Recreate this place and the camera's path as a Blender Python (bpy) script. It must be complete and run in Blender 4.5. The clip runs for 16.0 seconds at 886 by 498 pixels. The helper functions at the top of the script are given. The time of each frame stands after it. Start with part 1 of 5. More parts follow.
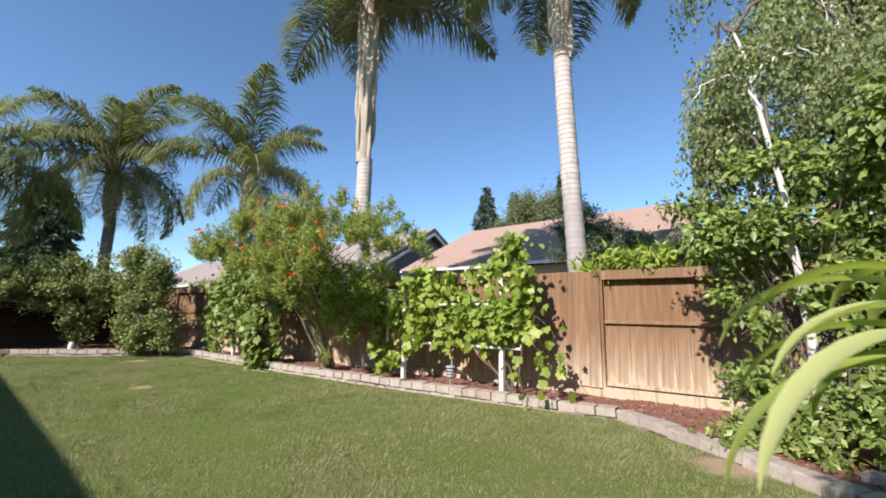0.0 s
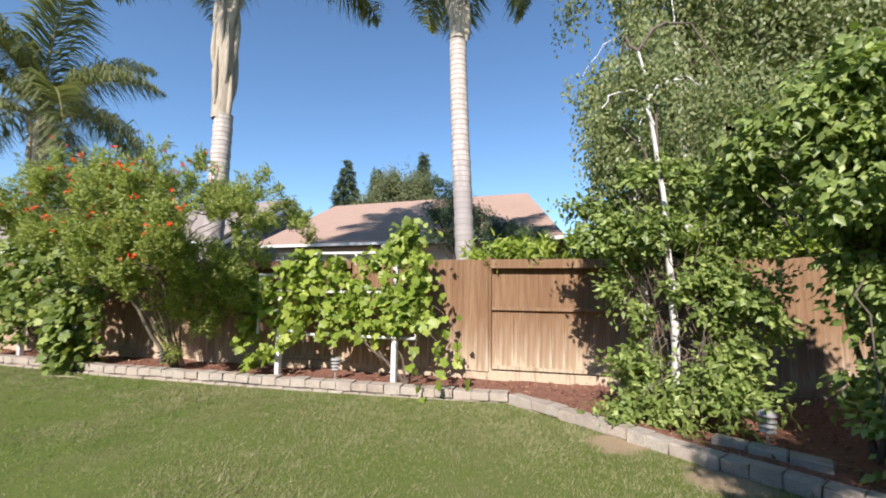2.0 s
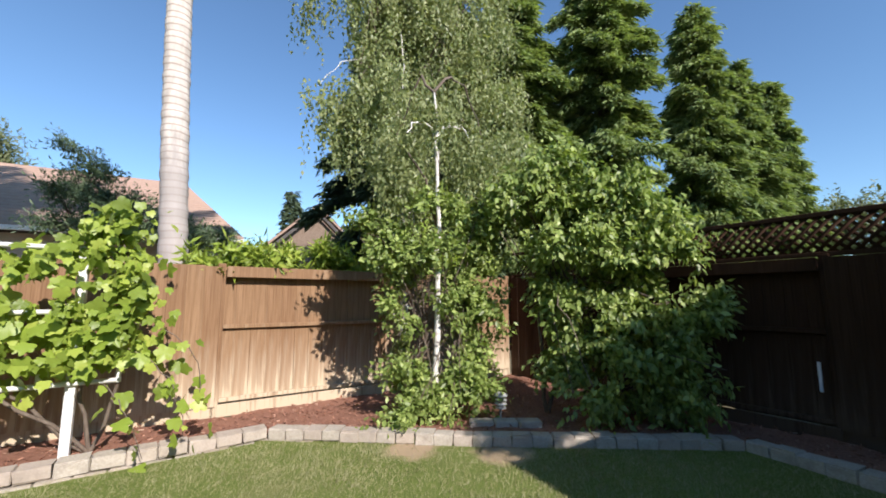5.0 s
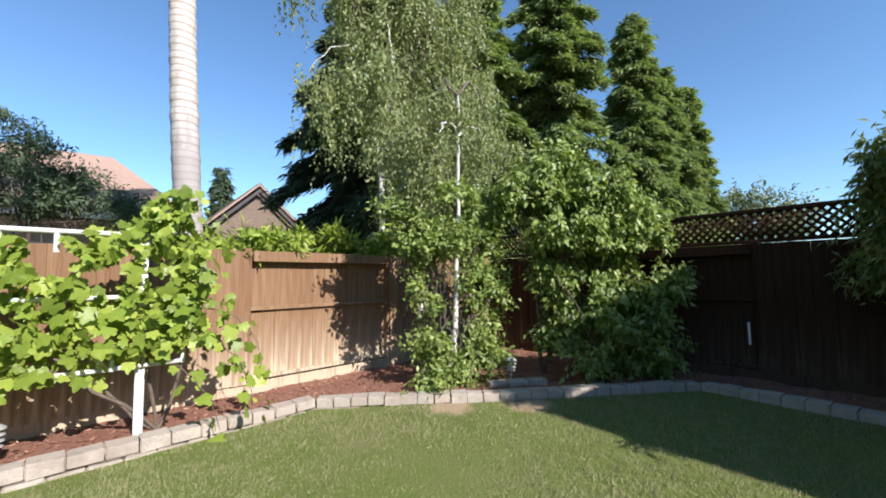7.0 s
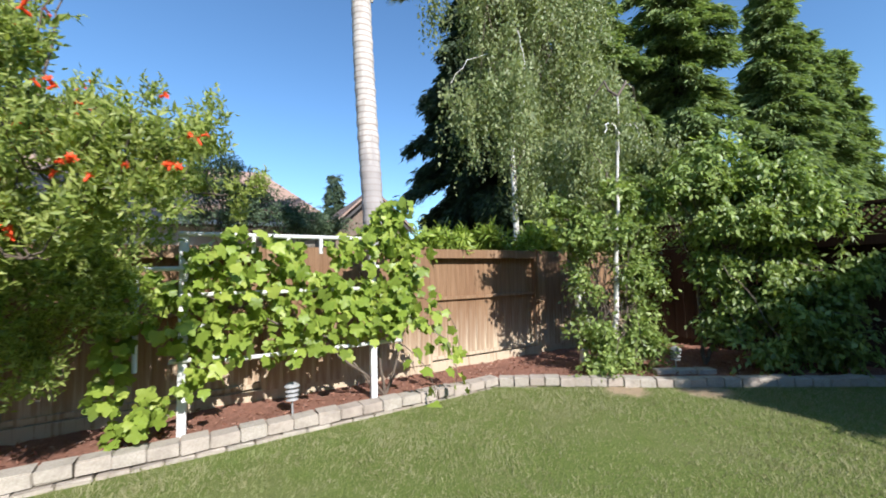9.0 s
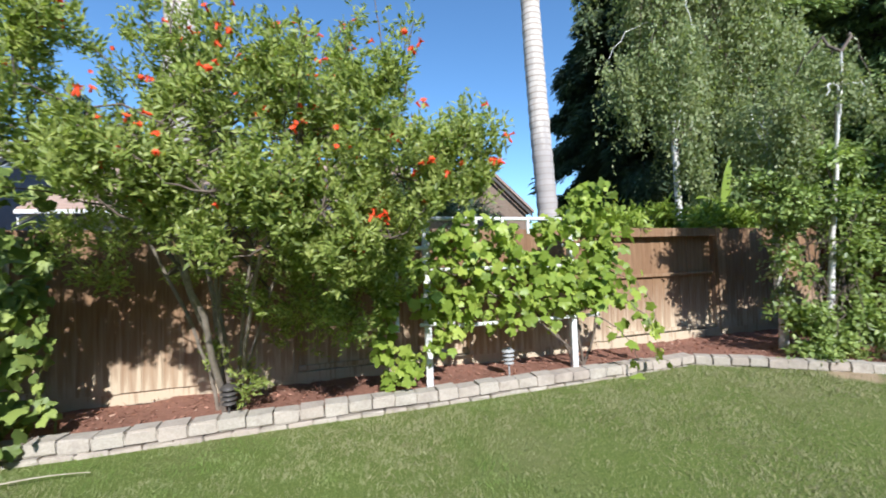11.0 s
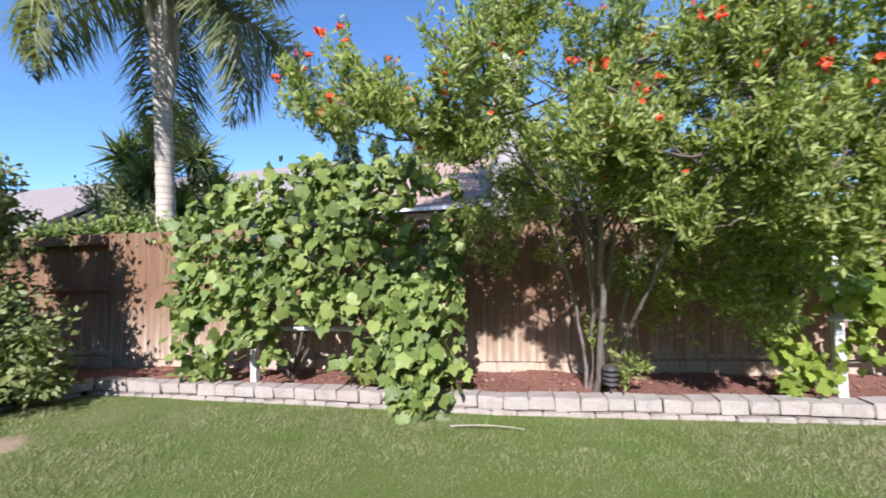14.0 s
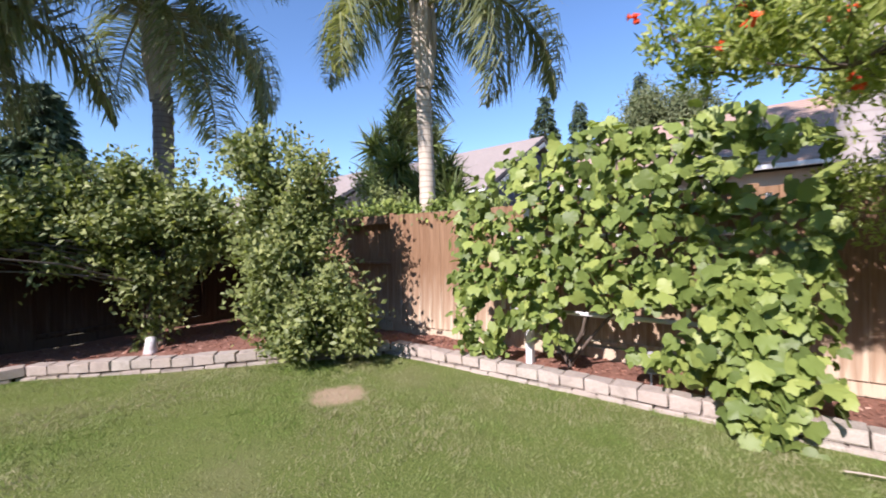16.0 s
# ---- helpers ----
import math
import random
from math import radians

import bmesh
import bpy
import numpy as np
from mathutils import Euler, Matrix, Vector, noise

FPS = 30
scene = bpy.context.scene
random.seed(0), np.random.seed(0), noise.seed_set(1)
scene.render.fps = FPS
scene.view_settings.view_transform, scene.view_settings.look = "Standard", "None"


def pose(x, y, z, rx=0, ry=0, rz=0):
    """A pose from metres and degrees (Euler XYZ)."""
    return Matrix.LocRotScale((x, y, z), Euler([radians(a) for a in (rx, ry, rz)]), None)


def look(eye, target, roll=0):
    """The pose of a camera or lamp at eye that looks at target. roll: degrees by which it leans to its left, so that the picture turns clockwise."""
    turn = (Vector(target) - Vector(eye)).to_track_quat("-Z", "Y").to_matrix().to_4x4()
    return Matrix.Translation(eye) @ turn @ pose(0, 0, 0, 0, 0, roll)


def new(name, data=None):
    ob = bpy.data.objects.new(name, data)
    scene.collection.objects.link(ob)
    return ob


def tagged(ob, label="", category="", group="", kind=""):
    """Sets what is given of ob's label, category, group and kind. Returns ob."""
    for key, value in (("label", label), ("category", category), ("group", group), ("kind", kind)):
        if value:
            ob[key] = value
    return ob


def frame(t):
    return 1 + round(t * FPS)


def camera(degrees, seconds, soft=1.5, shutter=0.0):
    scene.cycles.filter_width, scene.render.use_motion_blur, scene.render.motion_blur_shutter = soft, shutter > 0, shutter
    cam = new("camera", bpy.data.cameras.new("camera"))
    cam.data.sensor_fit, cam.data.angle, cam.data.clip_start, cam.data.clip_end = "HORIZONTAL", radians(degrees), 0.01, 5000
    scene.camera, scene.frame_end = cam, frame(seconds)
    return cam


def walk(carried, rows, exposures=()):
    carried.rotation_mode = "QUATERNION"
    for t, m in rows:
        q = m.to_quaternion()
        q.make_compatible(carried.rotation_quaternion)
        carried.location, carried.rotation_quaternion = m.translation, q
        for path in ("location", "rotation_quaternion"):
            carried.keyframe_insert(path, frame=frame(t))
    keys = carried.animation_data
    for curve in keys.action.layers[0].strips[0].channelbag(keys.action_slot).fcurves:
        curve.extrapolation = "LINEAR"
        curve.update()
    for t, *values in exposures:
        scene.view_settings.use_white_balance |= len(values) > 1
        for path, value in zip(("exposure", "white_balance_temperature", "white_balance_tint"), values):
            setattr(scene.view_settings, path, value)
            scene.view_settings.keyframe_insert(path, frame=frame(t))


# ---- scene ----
cam = camera(94.59, 16.0, soft=1.8, shutter=0.25)
PATH = [
    (0, -0.032, 0.018, 1.243, 99.05, -0.97, 39.72),
    (0.5, -0.186, -0.049, 1.295, 98.5, -0.85, 36.5),
    (1, -0.348, -0.112, 1.336, 96.8, -0.78, 31.52),
    (1.5, -0.521, -0.047, 1.38, 95.79, -0.82, 26.01),
    (2, -0.725, 0.019, 1.424, 95.95, -0.69, 19.45),
    (2.5, -0.95, 0.084, 1.452, 96.06, -0.72, 11.59),
    (3, -1.195, 0.159, 1.476, 96.22, -0.48, 2.37),
    (3.5, -1.407, 0.292, 1.48, 96.69, -0.31, -6.95),
    (4, -1.63, 0.405, 1.498, 98.06, -0.13, -15.6),
    (4.5, -1.948, 0.43, 1.496, 98.03, -0.04, -23.17),
    (7, -3.604, 0.553, 1.509, 94.35, 0.94, -39.05),
    (7.5, -3.921, 0.632, 1.501, 94.46, 1.13, -36.54),
    (8, -4.21, 0.661, 1.501, 94.52, 1.35, -32.8),
    (10.5, -5.764, 0.684, 1.483, 92.38, 1.79, -17.37),
    (11, -6.076, 0.705, 1.467, 92.09, 1.85, -12.66),
    (11.5, -6.395, 0.779, 1.452, 93.16, 1.97, -7.04),
    (12, -6.655, 0.813, 1.438, 93.62, 2.02, -1.37),
    (12.5, -6.959, 0.79, 1.429, 93.73, 1.84, 2.5),
    (13, -7.211, 0.796, 1.411, 92.36, 1.95, 5.35),
    (13.5, -7.475, 0.831, 1.399, 91.78, 1.8, 8.92),
    (14, -7.697, 0.842, 1.393, 91.98, 1.72, 14.59),
    (14.5, -7.967, 0.823, 1.399, 91.69, 1.32, 20.82),
    (15, -8.221, 0.771, 1.422, 90.47, 1.36, 27.29),
    (15.5, -8.48, 0.793, 1.429, 89.35, 1.22, 33.95),
    (16, -8.767, 0.779, 1.447, 89.41, 1.17, 40.47),
]
EXPOSURES = [(0.0, 0.6, 5900, 20), (4.5, 0.66, 5950, 18), (7.5, 0.76, 5700, 17), (10.5, 0.7, 5450, 13), (12.5, 0.73, 5250, 18), (14.5, 0.8, 5400, 26), (16.0, 0.86, 5700, 29)]
walk(cam, [(t, pose(*p)) for t, *p in PATH], EXPOSURES)

# ---- light ----
SUN_AZ, SUN_EL = 176.0, 34.0          # clockwise from +y, above the horizon
world = bpy.data.worlds.new("sky")
scene.world = world
world.use_nodes = True
wn = world.node_tree.nodes
sky = wn.new("ShaderNodeTexSky")
sky.sky_type, sky.sun_disc = "NISHITA", False
sky.sun_elevation, sky.sun_rotation = radians(SUN_EL), radians(SUN_AZ)
sky.air_density, sky.dust_density, sky.ozone_density = 1.0, 0.0, 1.6
wn["Background"].inputs["Strength"].default_value = 0.108
clear = wn.new("ShaderNodeMix")          # a dry, clear, slightly cyan sky
clear.data_type, clear.blend_type = "RGBA", "MULTIPLY"
clear.inputs["Factor"].default_value = 1.0
CLEAR_IN = [i for i in clear.inputs if i.type == "RGBA"]
CLEAR_IN[1].default_value = (0.86, 1.02, 1.02, 1.0)
world.node_tree.links.new(sky.outputs[0], CLEAR_IN[0])
world.node_tree.links.new([o for o in clear.outputs if o.type == "RGBA"][0], wn["Background"].inputs["Color"])
SUN_DIR = Vector((math.sin(radians(SUN_AZ)) * math.cos(radians(SUN_EL)), math.cos(radians(SUN_AZ)) * math.cos(radians(SUN_EL)), math.sin(radians(SUN_EL))))
sun = new("sun", bpy.data.lights.new("sun", "SUN"))
sun.data.energy, sun.data.angle, sun.data.color = 5.0, radians(0.6), (1.0, 0.9, 0.75)
sun.matrix_world = look(SUN_DIR * 60, (0, 0, 0))

# ---- materials ----


class Mat:
    """A small builder for node materials."""

    def __init__(self, name, rough=0.8, spec=0.3, metal=0.0):
        self.m = bpy.data.materials.new(name)
        self.m.use_nodes = True
        self.t = self.m.node_tree
        self.b = self.t.nodes["Principled BSDF"]
        self.b.inputs["Roughness"].default_value = rough
        self.b.inputs["Specular IOR Level"].default_value = spec
        self.b.inputs["Metallic"].default_value = metal
        self.co = self.t.nodes.new("ShaderNodeTexCoord")

    def node(self, kind, **values):
        n = self.t.nodes.new(kind)
        for k, v in values.items():
            n.inputs[k.replace("_", " ")].default_value = v
        return n

    def link(self, a, b):
        self.t.links.new(a, b)

    def coords(self, scale=(1, 1, 1), space="Object"):
        mp = self.node("ShaderNodeMapping")
        mp.inputs["Scale"].default_value = scale
        if space == "World":
            g = self.node("ShaderNodeNewGeometry")
            self.link(g.outputs["Position"], mp.inputs["Vector"])
        else:
            self.link(self.co.outputs[space], mp.inputs["Vector"])
        return mp.outputs[0]

    def noise(self, vec, scale, detail=4.0, rough=0.6):
        n = self.node("ShaderNodeTexNoise", Scale=scale, Detail=detail, Roughness=rough)
        self.link(vec, n.inputs["Vector"])
        return n.outputs["Fac"]

    def ramp(self, fac, stops):
        r = self.node("ShaderNodeValToRGB")
        els = r.color_ramp.elements
        while len(els) < len(stops):
            els.new(0.5)
        for e, (p, c) in zip(els, stops):
            e.position, e.color = p, (*c, 1)
        self.link(fac, r.inputs[0])
        return r.outputs[0]

    def mix(self, fac, a, b, mode="MIX"):
        n = self.t.nodes.new("ShaderNodeMix")
        n.data_type, n.blend_type = "RGBA", mode
        for sock, v in ((n.inputs[0], fac), (n.inputs[6], a), (n.inputs[7], b)):
            if hasattr(v, "links"):
                self.link(v, sock)
            else:
                sock.default_value = v if isinstance(v, float) else (*v, 1)
        return n.outputs[2]

    def math(self, op, a, b=0.0):
        n = self.t.nodes.new("ShaderNodeMath")
        n.operation = op
        for sock, v in zip(n.inputs, (a, b)):
            if hasattr(v, "links"):
                self.link(v, sock)
            else:
                sock.default_value = v
        return n.outputs[0]

    def colour(self, c):
        if hasattr(c, "links"):
            self.link(c, self.b.inputs["Base Color"])
        else:
            self.b.inputs["Base Color"].default_value = (*c, 1)

    def bump(self, h, strength=0.4, dist=0.01):
        n = self.node("ShaderNodeBump", Strength=strength, Distance=dist)
        self.link(h, n.inputs["Height"])
        self.link(n.outputs[0], self.b.inputs["Normal"])

    def random(self):
        return self.node("ShaderNodeObjectInfo").outputs["Random"]

    def island(self):
        return self.node("ShaderNodeNewGeometry").outputs["Random Per Island"]


def leaf_mat(name, dark, mid, light, rough=0.5, through_light=0.3, by_object=False):
    a = Mat(name, rough, 0.35)
    fac = a.random() if by_object else a.island()
    c = a.ramp(fac, [(0.0, dark), (0.55, mid), (1.0, light)])
    patch = a.noise(a.coords(space="World"), 1.3, 2.0)
    c = a.mix(a.math("MULTIPLY", patch, 0.45), c, light)
    a.colour(c)
    tr = a.node("ShaderNodeBsdfTranslucent")
    bright = a.mix(1.0, c, (1.25, 1.3, 0.6), "MULTIPLY")
    a.link(bright, tr.inputs["Color"])
    ms = a.node("ShaderNodeMixShader")
    ms.inputs[0].default_value = through_light
    a.link(a.b.outputs[0], ms.inputs[1])
    a.link(tr.outputs[0], ms.inputs[2])
    a.link(ms.outputs[0], a.t.nodes["Material Output"].inputs["Surface"])
    return a.m


def wood_fence(name="fence_wood", shade_tint=(1.02, 1.04, 1.0)):
    a = Mat(name, 0.85, 0.15)
    grain = a.noise(a.coords((60, 60, 1.6)), 1.0, 5.0, 0.65)
    broad = a.noise(a.coords((9, 9, 0.8)), 1.0, 3.0)
    c = a.ramp(grain, [(0.28, (0.165, 0.094, 0.052)), (0.48, (0.23, 0.138, 0.077)), (0.74, (0.315, 0.2, 0.118))])
    c = a.mix(a.math("MULTIPLY", a.random(), 0.45), c, a.mix(1.0, c, (0.64, 0.55, 0.52), "MULTIPLY"))
    grey = a.ramp(broad, [(0.5, (0, 0, 0)), (0.75, (0.5, 0.5, 0.5))])
    c = a.mix(grey, c, (0.38, 0.27, 0.18))
    # bleached by sprinklers near the ground, with uneven upper edge
    g = a.node("ShaderNodeNewGeometry")
    sep = a.node("ShaderNodeSeparateXYZ")
    a.link(g.outputs["Position"], sep.inputs[0])
    streak = a.noise(a.coords((26, 26, 0.9)), 1.0, 3.0)
    z = a.math("ADD", sep.outputs["Z"], a.math("MULTIPLY", a.math("SUBTRACT", streak, 0.5), 1.9))
    wash = a.ramp(z, [(0.25, (0.9, 0.9, 0.9)), (0.45, (0.45, 0.45, 0.45)), (0.95, (0.0, 0.0, 0.0))])
    c = a.mix(wash, c, (0.52, 0.425, 0.31))
    # multiplied over the wood; low values put shade into its colour
    c = a.mix(1.0, c, shade_tint, "MULTIPLY")
    a.colour(c)
    a.bump(grain, 0.35, 0.004)
    return a.m


def plain_mat(name, c1, c2, rough, scale=20.0, bump=0.15, stretch=(1, 1, 1), spec=0.3):
    a = Mat(name, rough, spec)
    n = a.noise(a.coords(stretch), scale, 5.0)
    big = a.noise(a.coords(stretch), scale * 0.15, 2.0)
    c = a.ramp(n, [(0.3, c1), (0.7, c2)])
    c = a.mix(a.math("MULTIPLY", big, 0.5), c, tuple(v * 0.7 for v in c1))
    a.colour(c)
    a.bump(n, bump, 0.005)
    return a.m


def block_mat():
    a = Mat("curb_stone", 0.9, 0.2)
    n = a.noise(a.coords(space="World"), 60.0, 6.0, 0.7)
    big = a.noise(a.coords(space="World"), 7.0, 3.0)
    c = a.ramp(n, [(0.25, (0.31, 0.275, 0.22)), (0.7, (0.51, 0.465, 0.385))])
    c = a.mix(a.math("MULTIPLY", a.random(), 0.55), c, (0.4, 0.32, 0.26))
    c = a.mix(a.ramp(big, [(0.5, (0, 0, 0)), (0.75, (0.45, 0.45, 0.45))]), c, (0.2, 0.17, 0.14))
    a.colour(c)
    a.bump(n, 0.5, 0.006)
    return a.m


def lawn_mat():
    a = Mat("lawn_soil", 0.95, 0.1)
    w = a.coords(space="World")
    fine = a.noise(w, 55.0, 5.0, 0.7)
    broad = a.noise(w, 0.9, 3.0)
    c = a.ramp(fine, [(0.3, (0.08, 0.11, 0.025)), (0.55, (0.15, 0.19, 0.045)), (0.8, (0.25, 0.26, 0.09))])
    dry = a.ramp(broad, [(0.5, (0, 0, 0)), (0.72, (0.6, 0.6, 0.6))])
    c = a.mix(dry, c, (0.2, 0.195, 0.085))
    # bare earth where the turf has died
    for (x, y), r in BARE:
        d = a.node("ShaderNodeVectorMath")
        d.operation = "DISTANCE"
        a.link(a.node("ShaderNodeNewGeometry").outputs["Position"], d.inputs[0])
        d.inputs[1].default_value = (x, y, 0)
        e = a.math("ADD", a.math("DIVIDE", d.outputs["Value"], r), a.math("MULTIPLY", a.math("SUBTRACT", a.noise(w, 6.0), 0.5), 1.0))
        c = a.mix(a.ramp(e, [(0.6, (0.9, 0.9, 0.9)), (1.1, (0, 0, 0))]), c, (0.42, 0.31, 0.2))
    a.colour(c)
    a.bump(fine, 0.6, 0.02)
    return a.m


BARE = [((-12.15, 3.12), 0.32), ((0.2, 3.72), 0.34), ((-0.5, 4.25), 0.3), ((-8.1, 2.2), 0.2)]


def roof_mat(name, c1, c2):
    a = Mat(name, 0.85, 0.2)
    n = a.noise(a.coords(), 9.0, 4.0)
    big = a.noise(a.coords(), 0.7, 2.0)
    c = a.ramp(n, [(0.3, c1), (0.7, c2)])
    c = a.mix(a.math("MULTIPLY", big, 0.4), c, tuple(v * 0.75 for v in c1))
    c = a.mix(a.math("MULTIPLY", a.random(), 0.25), c, c2)
    a.colour(c)
    a.bump(n, 0.3, 0.02)
    return a.m


M_FENCE = wood_fence()
# same fence wood, multiplied dark to paint the deep shade on two fences
M_FENCESHADE = wood_fence("shaded_fence_wood", (0.18, 0.145, 0.13))
M_BLOCK = block_mat()
M_LAWN = lawn_mat()
M_GROUND = plain_mat("dry_ground", (0.16, 0.13, 0.08), (0.2, 0.18, 0.1), 0.95, 2.0)
M_MULCH = plain_mat("bark_mulch", (0.2, 0.095, 0.062), (0.35, 0.18, 0.12), 0.95, 45.0, 0.6)
_a = Mat("bark_chip", 0.9, 0.15)
_a.colour(_a.ramp(_a.island(), [(0.0, (0.15, 0.07, 0.045)), (0.5, (0.3, 0.145, 0.095)), (0.9, (0.4, 0.22, 0.15)), (1.0, (0.46, 0.33, 0.24))]))
M_CHIP = _a.m


def grass_mat():
    a = Mat("grass_blade", 0.8, 0.2)
    w = a.coords(space="World")
    drift = a.math("ADD", a.math("MULTIPLY", a.noise(w, 0.75, 3.0), 0.68), a.math("MULTIPLY", a.noise(w, 5.5, 4.0, 0.7), 0.32))
    # the turf dries out towards the sunny end of the lawn
    sep = a.node("ShaderNodeSeparateXYZ")
    a.link(a.node("ShaderNodeNewGeometry").outputs["Position"], sep.inputs[0])
    end = a.ramp(a.math("MULTIPLY", a.math("ADD", sep.outputs["X"], 10.0), 0.08), [(0.4, (0, 0, 0)), (0.8, (0.24, 0.24, 0.24))])
    drift = a.math("ADD", drift, end)
    lush = a.ramp(a.island(), [(0.0, (0.1, 0.17, 0.026)), (0.6, (0.185, 0.28, 0.055)), (1.0, (0.27, 0.335, 0.105))])
    dry = a.ramp(a.island(), [(0.0, (0.22, 0.23, 0.09)), (0.6, (0.33, 0.32, 0.16)), (1.0, (0.41, 0.39, 0.22))])
    c = a.mix(a.ramp(drift, [(0.41, (0.0, 0.0, 0.0)), (0.54, (1.0, 1.0, 1.0))]), lush, dry)
    a.colour(c)
    tr = a.node("ShaderNodeBsdfTranslucent")
    a.link(c, tr.inputs["Color"])
    ms = a.node("ShaderNodeMixShader")
    ms.inputs[0].default_value = 0.22
    a.link(a.b.outputs[0], ms.inputs[1])
    a.link(tr.outputs[0], ms.inputs[2])
    a.link(ms.outputs[0], a.t.nodes["Material Output"].inputs["Surface"])
    return a.m


M_GRASS = grass_mat()
M_WHITE = plain_mat("white_paint", (0.7, 0.69, 0.66), (0.82, 0.82, 0.8), 0.45, 14.0, 0.08)
M_BARK = plain_mat("shrub_bark", (0.1, 0.075, 0.055), (0.22, 0.18, 0.14), 0.9, 30.0, 0.5, (1, 1, 0.3))
M_POMBARK = plain_mat("pale_shrub_bark", (0.2, 0.165, 0.125), (0.4, 0.34, 0.27), 0.9, 30.0, 0.5, (1, 1, 0.3))
M_DARKBARK = plain_mat("dark_bark", (0.06, 0.045, 0.035), (0.12, 0.09, 0.07), 0.9, 20.0, 0.5, (1, 1, 0.3))


def birch_bark():
    a = Mat("birch_bark", 0.7, 0.3)
    n = a.noise(a.coords((6, 6, 30)), 1.0, 4.0)
    k = a.noise(a.coords((5, 5, 7)), 1.0, 3.0)
    c = a.ramp(n, [(0.3, (0.5, 0.46, 0.41)), (0.6, (0.78, 0.75, 0.7))])
    c = a.mix(a.ramp(k, [(0.6, (0, 0, 0)), (0.66, (0.9, 0.9, 0.9))]), c, (0.06, 0.05, 0.045))
    a.colour(c)
    a.bump(n, 0.3, 0.004)
    return a.m


def palm_bark(name, c1, c2, ring, grey=0.0):
    a = Mat(name, 0.85, 0.2)
    w = a.node("ShaderNodeTexWave", Scale=3.2, Distortion=1.8, Detail=2.0)
    w.bands_direction = "Z"
    a.link(a.coords(), w.inputs["Vector"])
    n = a.noise(a.coords((14, 14, 3)), 1.0, 5.0)
    c = a.ramp(n, [(0.3, c1), (0.7, c2)])
    c = a.mix(a.ramp(w.outputs["Fac"], [(0.05, (0.8, 0.8, 0.8)), (0.2, (0, 0, 0))]), c, ring)
    big = a.noise(a.coords(), 0.8, 2.0)
    c = a.mix(a.math("MULTIPLY", big, 0.4), c, (0.3, 0.27, 0.25))
    # the oldest wood near the ground has weathered grey
    sep = a.node("ShaderNodeSeparateXYZ")
    a.link(a.node("ShaderNodeNewGeometry").outputs["Position"], sep.inputs[0])
    h = a.math("ADD", sep.outputs["Z"], a.math("MULTIPLY", a.math("SUBTRACT", n, 0.5), 1.2))
    c = a.mix(a.ramp(a.math("MULTIPLY", h, 0.2), [(0.66, (grey, grey, grey)), (0.78, (0, 0, 0))]), c, (0.33, 0.3, 0.28))
    a.colour(c)
    a.bump(n, 0.4, 0.01)
    return a.m


M_BIRCH = birch_bark()
M_PALM = palm_bark("palm_trunk", (0.46, 0.41, 0.35), (0.7, 0.64, 0.56), (0.3, 0.23, 0.18), 0.75)
M_PALMCREAM = palm_bark("palm_trunk_cream", (0.46, 0.4, 0.29), (0.66, 0.59, 0.44), (0.34, 0.27, 0.19))
M_PALMDARK = palm_bark("palm_trunk_grey", (0.16, 0.145, 0.13), (0.26, 0.24, 0.22), (0.12, 0.1, 0.09))
M_BOOT = plain_mat("palm_leaf_base", (0.36, 0.3, 0.21), (0.6, 0.54, 0.43), 0.8, 6.0, 0.5, (4, 4, 0.6))
M_FROND = leaf_mat("palm_leaflet", (0.09, 0.12, 0.05), (0.18, 0.215, 0.095), (0.34, 0.35, 0.18), 0.35, 0.35)
M_RACHIS = plain_mat("palm_rachis", (0.2, 0.2, 0.07), (0.36, 0.32, 0.14), 0.6, 10.0)
M_VINE_R = leaf_mat("grape_leaf", (0.085, 0.14, 0.016), (0.21, 0.305, 0.034), (0.4, 0.47, 0.085), 0.42, 0.33)
M_VINE_L = leaf_mat("climber_leaf", (0.045, 0.085, 0.018), (0.15, 0.215, 0.044), (0.33, 0.39, 0.095), 0.5, 0.22)
M_VINE_L_ONE = leaf_mat("climber_leaf_single", (0.045, 0.085, 0.018), (0.15, 0.215, 0.044), (0.33, 0.39, 0.095), 0.5, 0.22, True)
M_VINE_R_ONE = leaf_mat("grape_leaf_single", (0.085, 0.14, 0.016), (0.21, 0.305, 0.034), (0.4, 0.47, 0.085), 0.42, 0.33, True)
M_POM = leaf_mat("pomegranate_leaf", (0.085, 0.13, 0.022), (0.245, 0.318, 0.06), (0.47, 0.51, 0.15), 0.42, 0.45)
M_SHRUB = leaf_mat("shrub_leaf", (0.05, 0.075, 0.022), (0.155, 0.2, 0.053), (0.34, 0.375, 0.13), 0.5, 0.3)
M_BIRCHLEAF = leaf_mat("birch_leaf", (0.11, 0.15, 0.055), (0.21, 0.255, 0.1), (0.36, 0.39, 0.18), 0.4, 0.42)
M_BUSH = leaf_mat("bush_leaf", (0.06, 0.1, 0.02), (0.17, 0.25, 0.05), (0.42, 0.5, 0.16), 0.4, 0.34)
M_REDWOOD = leaf_mat("redwood_spray", (0.06, 0.1, 0.035), (0.16, 0.225, 0.075), (0.31, 0.38, 0.14), 0.6, 0.34)
M_CONIFER = leaf_mat("dark_conifer_spray", (0.035, 0.06, 0.032), (0.06, 0.09, 0.045), (0.1, 0.135, 0.065), 0.6, 0.12)
M_FARLEAF = leaf_mat("far_leaf", (0.08, 0.11, 0.035), (0.13, 0.16, 0.06), (0.22, 0.24, 0.12), 0.6, 0.2)
